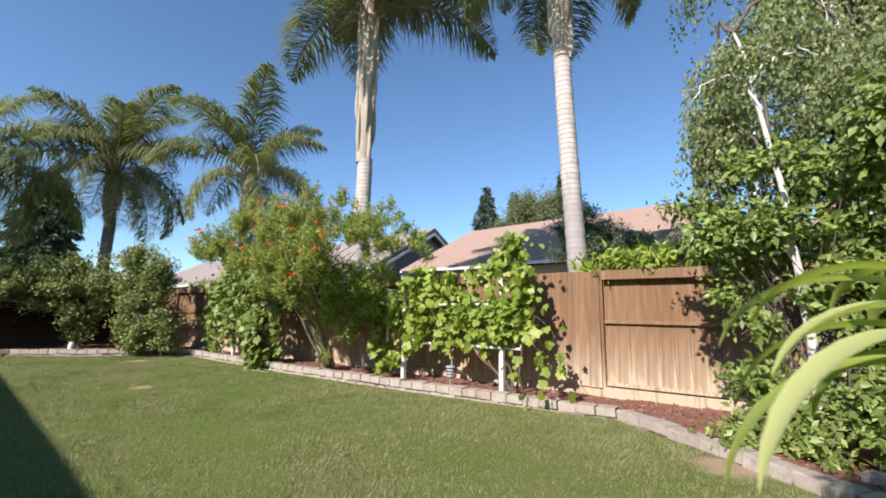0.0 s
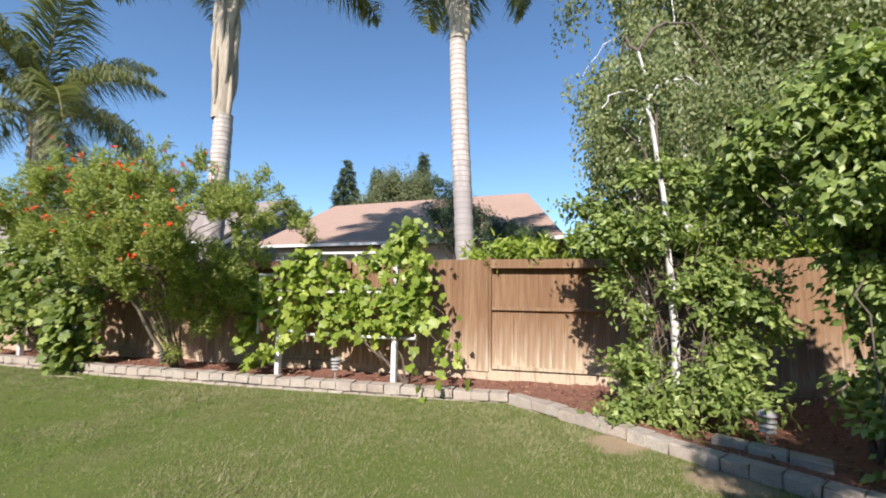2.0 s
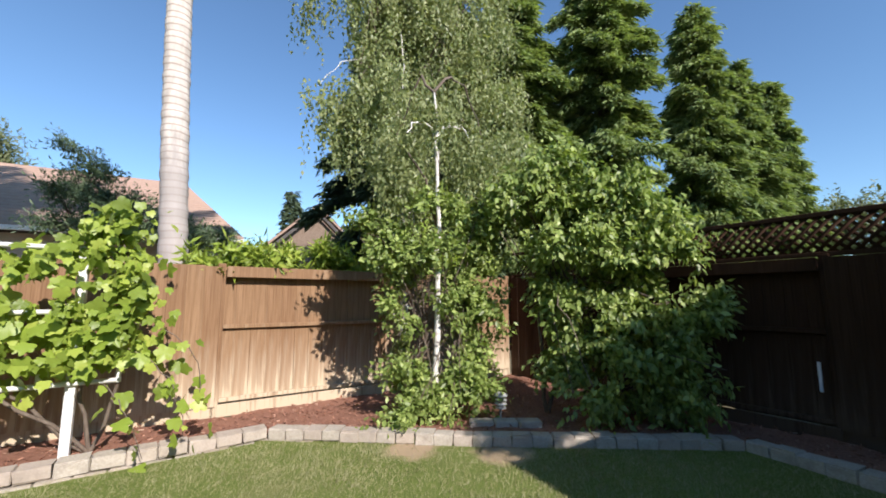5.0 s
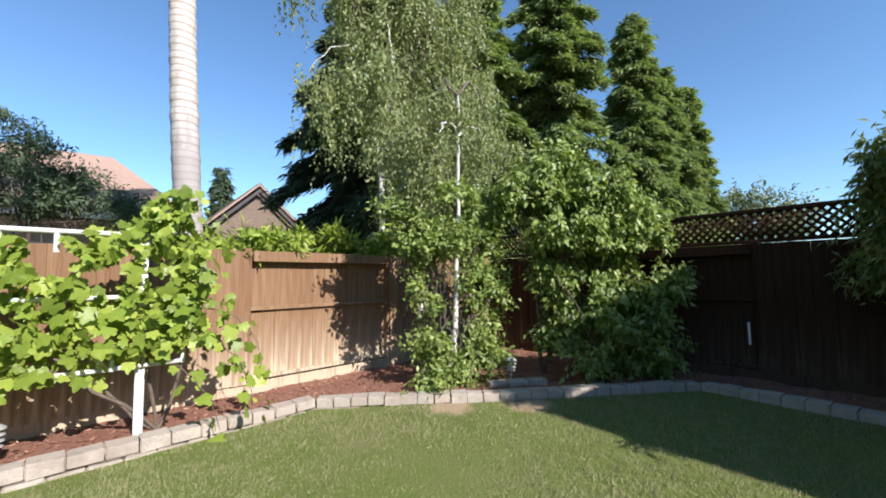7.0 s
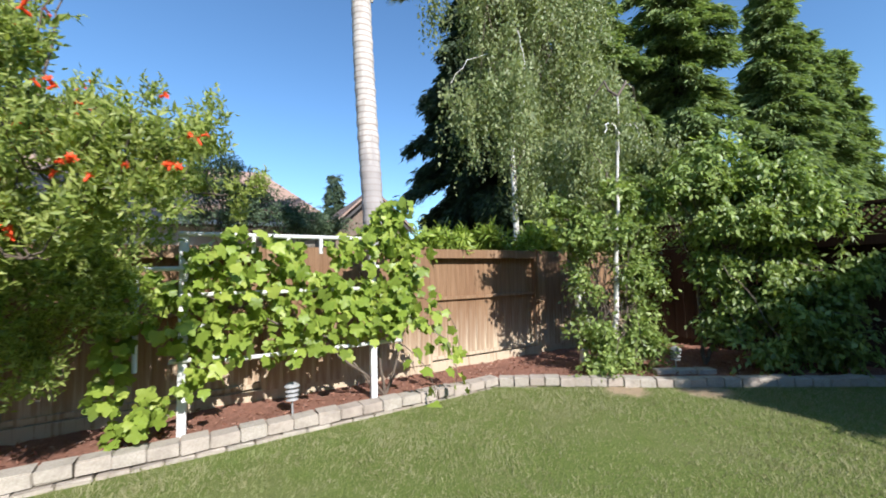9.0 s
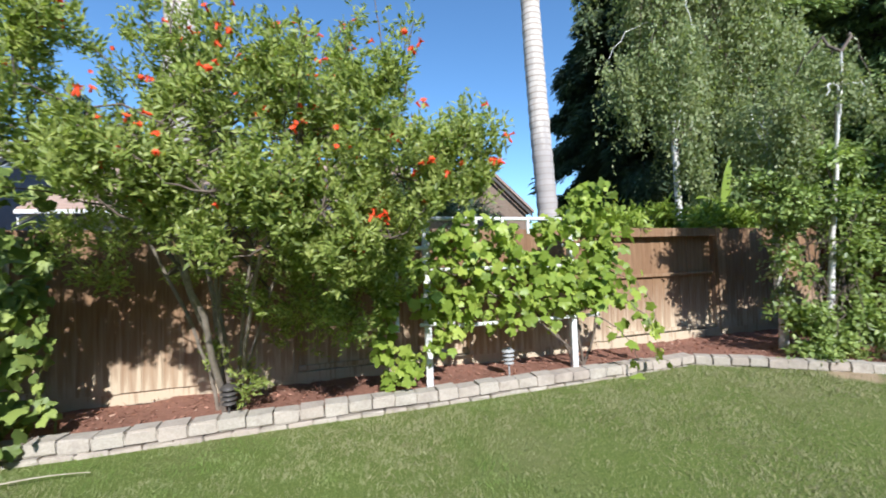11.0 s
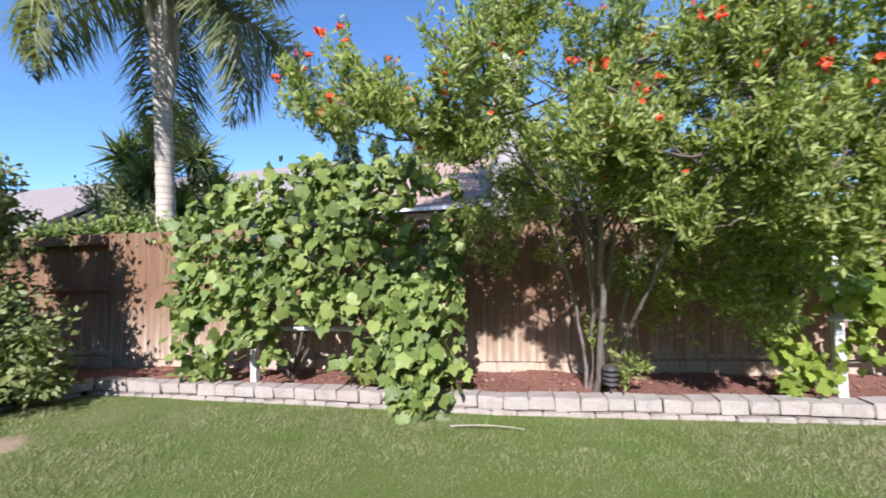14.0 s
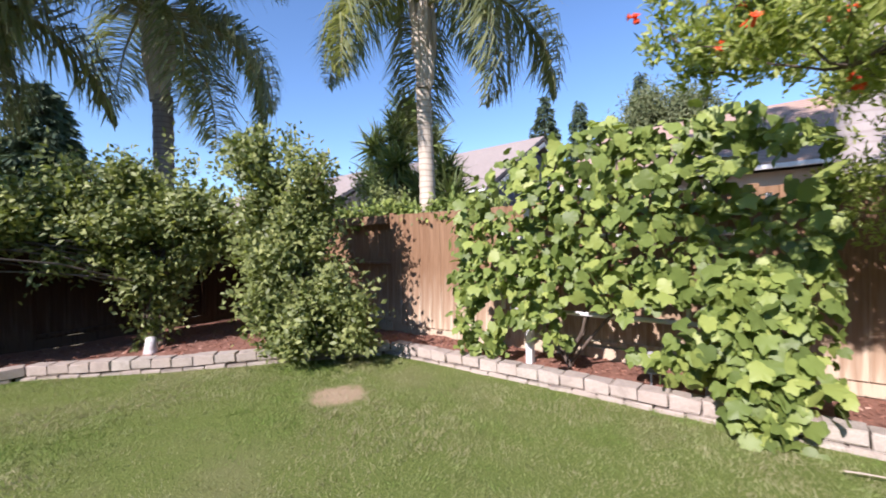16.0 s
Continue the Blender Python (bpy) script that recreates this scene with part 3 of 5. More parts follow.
# ---- curb of stacked concrete blocks ----


def build_curb():
    root = thing("block_curb", (0, 0, 0), "two courses of rough tan concrete edging blocks", "curb", kind="structure")
    kinds = {}
    for course, (l, d, h) in (("upper", (0.264, 0.19, 0.112)), ("lower", (0.264, 0.19, 0.1))):
        kinds[course] = []
        for k in range(5):
            bm = bmesh.new()
            bmesh.ops.create_cube(bm, size=1.0)
            bmesh.ops.scale(bm, vec=(l, d, h), verts=bm.verts)
            bmesh.ops.bevel(bm, geom=bm.edges[:], offset=0.011, segments=2, affect="EDGES")
            for v in bm.verts:
                v.co += Vector(rng.normal(0, 0.0042, 3))
            kinds[course].append(from_bm("block", bm, M_BLOCK))
    r = random.Random(4)
    for (x0, y0), (x1, y1) in zip(CURB[:-1], CURB[1:]):
        ln = math.hypot(x1 - x0, y1 - y0)
        tx, ty = (x1 - x0) / ln, (y1 - y0) / ln
        nx, ny = ty, -tx
        ang = math.atan2(ty, tx)
        pitch = 0.2 if x0 > -1.0 else 0.232
        n = max(1, round(ln / pitch))
        for course in ("upper", "lower"):
            for k in range(n):
                s = (k + (0.5 if course == "upper" else 0.98)) * ln / n
                inset = 0.095 if course == "upper" else 0.084
                ob = part("block", kinds[course][r.randrange(5)], root)
                z = 0.104 if course == "upper" else -0.014
                ob.location = (x0 + tx * s + nx * (inset + r.uniform(-0.008, 0.008)), y0 + ty * s + ny * (inset + r.uniform(-0.008, 0.008)), z + r.uniform(-0.005, 0.005))
                ob.rotation_euler = (r.uniform(-0.02, 0.02), r.uniform(-0.015, 0.015), ang + r.uniform(-0.03, 0.03))
                ob.scale = (ln / n / 0.268, 1, 1)


build_curb()
for k in range(3):
    st = tagged(new("edging_stone", box_mesh("edging_stone", (0.26, 0.15, 0.1), M_BLOCK, 0.012)), "loose tan edging stone half sunk in mulch", "stone", "loose edging stones")
    st.location = (0.42 + 0.235 * k, 4.4 - 0.13 * k, 0.12)
    st.rotation_euler = (0.03, 0.02 * k, -0.5 + 0.06 * k)

# ---- the house behind the camera, whose eaves shade the near lawn ----


def hip_house(name, x0, x1, y0, y1, wall_z, eave, rise, label, wall_mat, roof, gable_axis="x", windows=(), trim=None, hip=0.0):
    """A plain house: walls with thickness, a gabled or part-hipped roof, fascia boards and windows on its front."""
    trim = trim or M_WHITE
    root = thing(name, ((x0 + x1) / 2, (y0 + y1) / 2, 0), label, "house")
    cx, cy = root.location.x, root.location.y
    w, d = x1 - x0, y1 - y0
    for nm, sx, sy, px, py in (("wall", w, 0.2, 0, -d / 2 + 0.1), ("wall", w, 0.2, 0, d / 2 - 0.1), ("wall", 0.2, d - 0.4, -w / 2 + 0.1, 0), ("wall", 0.2, d - 0.4, w / 2 - 0.1, 0)):
        ob = part(nm, box_mesh(nm, (sx, sy, wall_z), wall_mat, 0.0, (0, 0, wall_z / 2)), root)
        ob.location = (px, py, 0)
    ex, ey = w / 2 + eave, d / 2 + eave
    zt = wall_z + rise
    th = 0.16
    if gable_axis == "x":
        top = [(-ex, -ey, wall_z), (ex, -ey, wall_z), (ex - hip, 0, zt), (-ex, 0, zt), (ex, ey, wall_z), (-ex, ey, wall_z)]
        ends = [((-w / 2, -d / 2, wall_z), (-w / 2, d / 2, wall_z), (-w / 2, 0, zt - rise * eave / ey)), ((w / 2, -d / 2, wall_z), (w / 2, d / 2, wall_z), (w / 2, 0, zt - rise * eave / ey))]
    else:
        top = [(-ex, -ey, wall_z), (-ex, ey, wall_z), (0, ey, zt), (0, -ey, zt), (ex, ey, wall_z), (ex, -ey, wall_z)]
        ends = [((-w / 2, -d / 2, wall_z), (w / 2, -d / 2, wall_z), (0, -d / 2, zt - rise * eave / ex)), ((-w / 2, d / 2, wall_z), (w / 2, d / 2, wall_z), (0, d / 2, zt - rise * eave / ex))]
    if hip:
        ends = ends[:1]
        lo = [Vector(top[i]) for i in (1, 4, 2)]
        vs = lo + [v + Vector((0, 0, th)) for v in lo]
        part("roof", as_mesh("roof", vs, [(0, 1, 2), (5, 4, 3), (0, 3, 4, 1), (1, 4, 5, 2), (2, 5, 3, 0)], roof), root, "hipped tiled roof end")
    for quad in ((0, 1, 2, 3), (3, 2, 4, 5)):
        lo = [Vector(top[i]) for i in quad]
        vs = lo + [v + Vector((0, 0, th)) for v in lo]
        f = [(0, 1, 2, 3), (7, 6, 5, 4), (0, 4, 5, 1), (1, 5, 6, 2), (2, 6, 7, 3), (3, 7, 4, 0)]
        slope = part("roof", as_mesh("roof", vs, f, roof), root, "low-pitched tiled roof slope")
        # tile courses, each a thin overlapping strip
        a, b, c, e = vs[4], vs[5], vs[6], vs[7]
        pieces = []
        rows = max(4, int((c - b).length / 0.34))
        for i in range(rows):
            t0, t1 = i / rows, (i + 1.12) / rows
            t1 = min(t1, 1)
            up = Vector((0, 0, 0.035))
            q = [a.lerp(e, t0) + up, b.lerp(c, t0) + up, b.lerp(c, t1) + up * 0.2, a.lerp(e, t1) + up * 0.2, a.lerp(e, t0), b.lerp(c, t0)]
            pieces.append((np.array([tuple(v) for v in q]), np.array([(0, 1, 2, 3), (4, 5, 1, 0)])))
        v, fa = join(pieces)
        tagged(part("tiling", as_mesh("tiling", v, fa, roof), slope), kind="stuff")
    for tri in ends:
        n = Vector((0.1 if gable_axis == "x" else 0, 0.1 if gable_axis != "x" else 0, 0))
        c = Vector(tri[0]).lerp(Vector(tri[1]), 0.5)
        inward = -1 if (c.x + c.y) > 0 else 1
        vs = [Vector(p) for p in tri] + [Vector(p) + n * inward for p in tri]
        part("gable_wall", as_mesh("gable_wall", vs, [(0, 1, 2), (5, 4, 3), (0, 3, 4, 1), (1, 4, 5, 2), (2, 5, 3, 0)], wall_mat), root)
        # barge boards along the gable
        for p in tri[:2]:
            a, b = Vector(p), Vector(tri[2])
            out = n * -inward * (eave / 0.1 * 1.03)
            a = a + out - (b - a) * (eave / max(0.1, (b - a).length))
            b = b + out
            dn = Vector((0, 0, -0.02))
            vs = [a + dn, b + dn, b + Vector((0, 0, 0.2)), a + Vector((0, 0, 0.2))]
            vs += [v + n * inward * 0.4 for v in vs]
            part("barge_board", as_mesh("barge_board", vs, [(0, 1, 2, 3), (7, 6, 5, 4), (0, 4, 5, 1), (1, 5, 6, 2), (2, 6, 7, 3), (3, 7, 4, 0)], trim), root, "painted barge board")
    if gable_axis == "x":
        for sy in (-1, 1):
            g = part("gutter", box_mesh("gutter", (2 * ex, 0.1, 0.13), M_WHITE, 0.01), root, "white rain gutter")
            g.location = (0, sy * (ey + 0.05), wall_z + 0.05)
    for x, z, ww, hh in windows:
        win = part("window", box_mesh("window", (ww, 0.06, hh), M_WHITE, 0.01), root, "white framed window")
        win.location = (x - cx, -d / 2 - 0.02, z)
        pane = part("pane", box_mesh("pane", (ww - 0.14, 0.02, hh - 0.14), M_GLASS), win)
        pane.location = (0, -0.035, 0)
    return root


# ---- stems and crowns ----


def stems(paths, sides=7):
    return join([tube(p, r, sides) for p, r in paths])


def tapered(p, r0, r1):
    return p, np.linspace(r0, r1, len(p))


def pomegranate():
    base = np.array((-7.27, 5.2, 0.1))
    root = thing("pomegranate_shrub", base, "large green pomegranate shrub with bright red flowers in mulch", "shrub")
    clumps = [((-8.55, 3.35, 2.4), (0.62, 0.4, 0.33)), ((-8.0, 3.45, 2.6), (0.6, 0.5, 0.42)), ((-7.25, 3.5, 2.6), (0.7, 0.55, 0.48)), ((-6.45, 3.5, 2.5), (0.65, 0.55, 0.5)), ((-5.75, 3.5, 2.35), (0.5, 0.45, 0.42)),
              ((-8.35, 4.2, 2.7), (0.75, 0.5, 0.42)), ((-7.2, 4.25, 2.95), (0.9, 0.6, 0.48)), ((-6.2, 4.25, 2.85), (0.9, 0.6, 0.52)), ((-5.45, 4.4, 2.6), (0.6, 0.5, 0.42)),
              ((-7.9, 5.0, 2.75), (0.8, 0.5, 0.48)), ((-6.8, 5.0, 2.95), (0.9, 0.5, 0.52)), ((-5.75, 5.0, 2.8), (0.8, 0.5, 0.48)), ((-5.0, 5.1, 2.55), (0.4, 0.4, 0.33)),
              ((-5.85, 3.4, 2.85), (0.22, 0.22, 0.35)), ((-7.9, 3.5, 3.0), (0.3, 0.3, 0.3)), ((-9.0, 3.25, 2.55), (0.3, 0.25, 0.22)), ((-5.35, 3.35, 2.2), (0.25, 0.25, 0.18)), ((-7.5, 3.4, 2.15), (0.45, 0.3, 0.25)), ((-6.9, 3.35, 2.1), (0.5, 0.35, 0.28)), ((-6.25, 3.35, 2.0), (0.5, 0.35, 0.32)), ((-6.6, 3.45, 1.75), (0.4, 0.3, 0.25)), ((-5.8, 3.5, 1.85), (0.4, 0.35, 0.35)), ((-8.15, 3.4, 2.15), (0.4, 0.3, 0.2)), ((-6.1, 3.7, 1.55), (0.35, 0.3, 0.25)), ((-7.2, 3.7, 1.8), (0.3, 0.25, 0.2))]
    low = [((-6.7, 5.1, 1.75), (0.5, 0.35, 0.35)), ((-6.1, 5.2, 1.7), (0.55, 0.35, 0.4)), ((-7.6, 4.6, 2.05), (0.6, 0.4, 0.22)), ((-6.3, 4.4, 1.95), (0.6, 0.4, 0.25)), ((-7.3, 4.55, 2.0), (0.9, 0.5, 0.3)), ((-6.2, 4.75, 1.6), (0.6, 0.4, 0.4)),
           ((-8.1, 4.5, 2.05), (0.45, 0.4, 0.25)), ((-5.6, 4.9, 1.8), (0.4, 0.35, 0.4)), ((-6.5, 5.2, 1.2), (0.5, 0.2, 0.3)), ((-7.7, 5.1, 1.5), (0.28, 0.2, 0.14)), ((-8.2, 4.9, 1.45), (0.25, 0.2, 0.12)), ((-7.95, 4.75, 1.75), (0.3, 0.25, 0.12)), ((-7.05, 4.9, 0.5), (0.13, 0.13, 0.3)), ((-7.3, 4.85, 0.6), (0.1, 0.1, 0.25)),
           ((-6.0, 5.0, 1.1), (0.4, 0.25, 0.35)), ((-5.7, 4.7, 1.4), (0.3, 0.25, 0.4)), ((-7.0, 4.8, 1.15), (0.2, 0.18, 0.25)), ((-8.5, 4.8, 1.75), (0.25, 0.2, 0.16)), ((-6.5, 4.5, 1.35), (0.45, 0.35, 0.4)), ((-6.2, 4.6, 0.95), (0.3, 0.25, 0.3)), ((-6.8, 4.6, 1.7), (0.4, 0.35, 0.3)), ((-5.9, 4.5, 1.7), (0.4, 0.35, 0.35)), ((-8.0, 5.1, 1.9), (0.5, 0.3, 0.25)), ((-6.6, 5.0, 0.75), (0.25, 0.2, 0.3))]
    # branchlets fan out of each clump's heart, each with tufts of leaves along it
    tufts, limbs = [], []
    for c, r in clumps:
        c, r = np.array(c), np.array(r)
        for k in range(int(4 + 11 * np.prod(r) ** 0.5)):
            d = unit(rng.normal(size=3) * np.array((1.0, 0.9, 0.8)) + np.array((0, -0.25, 0.45)))
            heart = c + np.array((0, 0.15, -0.55)) * r
            tip = c + d * r * rng.uniform(0.75, 1.25)
            path = curve(heart, tip, (0, 0, -0.06), 7, 0.015)
            limbs.append(tapered(path, 0.008, 0.003))
            for q in (3, 4, 5, 6):
                g = rng.uniform(0.07, 0.135)
                tufts.append((path[q] + rng.normal(0, 0.03, 3), (g, g, g * 1.1)))
    v, f, tw_p, tw_d = leafy(tufts, 5200, 15, 0.13, 0.056, OBLONG, 0.6, gap=0.0, shell=0.1, along=1.0, loose=0.7)
    put("crown", (v, f), M_POM, root, "glossy small bright green leaves")
    v, f, _p, _d = leafy(low, 2100, 14, 0.17, 0.058, OBLONG, 0.4, gap=0.5, gap_scale=2.8, along=1.0, loose=0.6)
    put("lower_foliage", (v, f), M_POM, root, "sparse shaded lower leaves")
    # stems fan out from the base
    for i in range(9):
        ang = (i - 4) / 4
        b = base + np.array((0.12 * ang, rng.uniform(-0.08, 0.08), 0))
        top = np.array((-7.15 + (0.75 if i < 6 else 1.0) * ang + rng.uniform(-0.15, 0.15), 4.3 - 0.7 * (i % 2) + rng.uniform(-0.2, 0.2), 2.35 + rng.uniform(-0.2, 0.4)))
        p = curve(b, top, (-0.15 * ang, 0, 0.0), 12, 0.009)
        v, f = tube(p, np.linspace(0.036 if i in (2, 3) else 0.02, 0.008, 12) * (1 + rng.normal(0, 0.06, 12)), 8)
        part("stem", as_mesh("stem", v - base, f, M_POMBARK, True), root, "slender grey brown stem")
        for k in range(6):
            s = p[rng.integers(6, 12)]
            c = clumps[rng.integers(0, 13)][0]
            limbs.append(tapered(curve(s, s + (np.array(c) - s) * 0.7 + rng.normal(0, 0.2, 3), (0, 0, 0.1), 8, 0.02), 0.012, 0.004))
    # long upright shoots
    for x, z0, z1 in ((-5.8, 2.7, 3.3), (-5.7, 2.6, 3.15), (-7.95, 2.9, 3.35), (-7.1, 2.9, 3.3), (-6.4, 2.8, 3.15), (-9.15, 2.5, 2.95), (-9.25, 2.45, 2.8), (-8.3, 2.8, 3.2)):
        limbs.append(tapered(curve((x, 3.4, z0), (x + rng.uniform(-0.1, 0.1), 3.4, z1), (0, 0, 0), 6, 0.01), 0.007, 0.003))
    tagged(put("twigwork", stems(limbs, 5), M_BARK, root, "thin grey twigs"), kind="stuff")
    sh = []
    for x, z0, z1 in ((-5.8, 2.7, 3.3), (-5.7, 2.6, 3.15), (-7.95, 2.9, 3.35), (-7.1, 2.9, 3.3), (-6.4, 2.8, 3.15), (-9.15, 2.5, 2.95), (-9.25, 2.45, 2.8), (-8.3, 2.8, 3.2)):
        n = 36
        p = np.stack([np.full(n, x), np.full(n, 3.4), np.linspace(z0, z1, n)], 1) + rng.normal(0, 0.03, (n, 3))
        sh.append(scatter(LEAF, p, frames_for(unit(rng.normal(0, 1, (n, 3)) + (0, 0, 0.8)), unit(rng.normal(0, 1, (n, 3)) + (0, -1, 1))), np.full(n, 0.045)))
    tagged(put("shoot_foliage", join(sh), M_POM, root), kind="stuff")
    # flowers: a crumpled trumpet of petals round a waxy cup
    pieces = []
    for k in range(7):
        a = k * 2 * math.pi / 7
        d = np.array((math.cos(a), math.sin(a), 0.55))
        pieces.append(scatter(LEAF, np.array([(0, 0, 0.0)]), frames_for(d[None], np.array([(0, 0, 1.0)])), np.array([0.036])))
    cup = tube([(0, 0, -0.045), (0, 0, -0.03), (0, 0, -0.008), (0, 0, 0.01)], [0.004, 0.011, 0.008, 0.014], 7)
    cup = (cup[0], np.concatenate([cup[1][:, [0, 1, 2]], cup[1][:, [0, 2, 3]]]))
    fv, ff = join(pieces + [cup])
    me = as_mesh("flower", fv, ff, M_FLOWER)
    pick = np.nonzero((tw_p[:, 1] < 4.1) | (tw_p[:, 2] > 3.0))[0]
    pick = pick[rng.permutation(len(pick))]
    made = 0
    for p, d in zip(tw_p[pick], tw_d[pick]):
        if d[1] > 0.25 or made >= 250:
            continue
        for q in range(1 if rng.random() < 0.45 else 3):
            ob = part("flower", me, root)
            ob.location = Vector(p + d * 0.16 - base) + Vector(rng.normal(0, 0.035, 3))
            ob.rotation_euler = rng.uniform(-1.4, 1.4, 3)
            s = rng.uniform(0.62, 0.95)
            ob.scale = (s, s, s)
            made += 1


def trellis(name, label, posts, x0, x1, z0, z1, y_of, bars, group=""):
    root = thing(name, ((x0 + x1) / 2, y_of((x0 + x1) / 2), 0.1), label, "trellis")
    ox, oy, oz = root.location
    for x in posts:
        ob = part("post", box_mesh("post", (0.075, 0.075, z1 - 0.1), M_WHITE, 0.006, (0, 0, (z1 - 0.1) / 2)), root)
        ob.location = (x - ox, y_of(x) - oy, 0)
    ang = math.atan2(y_of(x1) - y_of(x0), x1 - x0)
    for z, a, b in bars:
        ob = part("crossbar", as_mesh("crossbar", *tube([(-(b - a) / 2 - 0.004, 0, 0), (-(b - a) / 2, 0, 0), ((b - a) / 2, 0, 0), ((b - a) / 2 + 0.004, 0, 0)], [0.004, 0.022, 0.022, 0.004], 10), M_WHITE, True), root)
        m = (a + b) / 2
        ob.location = (m - ox, y_of(m) - oy - 0.056, z - oz)
        ob.rotation_euler = (0, 0, ang)
    for x, a, b in ((x0, z0, z1 - 0.32), (x1, z0, z1 - 0.32), (x0 + 0.95, z1 - 0.16, z1), (x1 - 0.95, z1 - 0.16, z1), (x1 - 0.55, z0, z0 + 0.2), ((x0 + x1) / 2, z1 - 0.3, z1)):
        ob = part("upright", as_mesh("upright", *tube([(0, 0, -(b - a) / 2 - 0.02), (0, 0, (b - a) / 2 + 0.02)], [0.021, 0.021], 10), M_WHITE, True), root)
        ob.location = (x - ox, y_of(x) - oy - 0.052, (a + b) / 2 - oz)
    return root


def vine(name, label, leaf_label, shapes, mat, mat_one, curtain, count, singles, size, strands, base, stem_targets):
    """A climber: broad leaves on a curtain. curtain(n) gives points; the front ones are single parts."""
    root = thing(name, base, label, "climbing plant")
    pos = curtain(count)
    order = np.argsort(pos[:, 1] + rng.normal(0, 0.08, len(pos)))
    pos = pos[order]
    tips = unit(rng.normal(0, 0.5, pos.shape) + np.array([0, -0.35, -0.8]))
    nor = unit(rng.normal(0, 0.72, pos.shape) + np.array([0.05, -0.7, 0.62]))
    rots = frames_for(tips, nor)
    sz = size * (0.5 + 1.0 * rng.random(len(pos)) ** 1.4)
    meshes = []
    for k, (v, f) in enumerate(shapes):
        meshes.append(as_mesh("leaf", v, f, mat_one, True))
    idx = rng.permutation(min(len(pos), singles * 2))[:singles]
    single = np.zeros(len(pos), dtype=bool)
    single[idx] = True
    for i in np.nonzero(single)[0]:
        ob = part("leaf", meshes[i % len(meshes)], root)
        m = Matrix([[*rots[i][r], 0] for r in range(3)] + [[0, 0, 0, 1]])
        ob.matrix_basis = Matrix.Translation(Vector(pos[i] - np.array(base))) @ m @ Matrix.Scale(float(sz[i]), 4)
    rest = np.nonzero(~single)[0]
    pieces = []
    for k, shp in enumerate(shapes):
        q = rest[rest % len(shapes) == k]
        pieces.append(scatter(shp, pos[q], rots[q], sz[q]))
    tagged(put("leaves", join(pieces), mat, root, leaf_label, True), kind="stuff")
    paths = []
    for t in stem_targets:
        paths.append(tapered(curve(base, t, (rng.uniform(-0.2, 0.2), -0.05, 0.1), 12, 0.025), 0.02, 0.006))
    for a, b, sag in strands:
        paths.append(tapered(curve(a, b, sag, 12, 0.012), 0.006, 0.003))
    tagged(put("vine_wood", stems(paths, 6), M_BARK, root, "twisting woody vine stems"), kind="stuff")
    return root


def curtain_r(n):
    x = rng.uniform(-5.85, -2.85, n * 2)
    top = 1.95 + 0.12 * np.sin(x * 5) + 0.5 * np.exp(-((x + 3.15) / 0.22) ** 2) + 0.12 * np.exp(-((x + 4.1) / 0.3) ** 2) - 0.25 * np.exp(-((x + 5.6) / 0.25) ** 2)
    low = 0.72 - 0.5 * np.exp(-((x + 5.5) / 0.35) ** 2) + 0.05 * np.sin(x * 9) + 0.35 * np.exp(-((x + 2.95) / 0.2) ** 2)
    z = low + (top - low) * rng.random(n * 2) ** 0.85
    y = 5.25 + 0.09 * (x + 5.25) - 0.02 - np.abs(rng.normal(0, 0.17, n * 2)) + 0.08
    p = np.stack([x, y, z], 1)
    k = np.array([noise.noise(Vector((a * 2.1, b * 2.1, 1.0))) for a, b in zip(x, z)]) > -0.3
    p = p[k][:n]
    m2 = 260
    sz = 0.95 + 1.5 * rng.random(m2) ** 1.3
    side = np.stack([-3.05 + rng.normal(0, 1.0, m2) * (0.34 - 0.16 * (sz - 0.95)), 5.38 - np.abs(rng.normal(0, 0.16, m2)), sz], 1)
    side[:, 2] -= np.clip(side[:, 0] + 2.85, 0, 1) * 1.2
    p = np.concatenate([p, side])
    extra = []
    for a, b, sag, m in (((-2.95, 5.3, 1.05), (-2.45, 5.05, 0.22), (0.12, -0.1, 0.1), 16), ((-3.1, 5.25, 0.75), (-2.75, 5.0, 0.12), (0.05, -0.12, 0.05), 12), ((-2.95, 5.3, 1.3), (-2.35, 5.2, 0.55), (0.15, -0.05, 0.15), 10), ((-3.1, 5.35, 2.3), (-2.75, 5.4, 2.2), (0, 0, 0.15), 10), ((-5.5, 5.15, 0.5), (-5.75, 5.05, 0.2), (0, 0, 0), 26)):
        extra.append(curve(a, b, sag, m, 0.05))
    return np.concatenate([p] + extra)


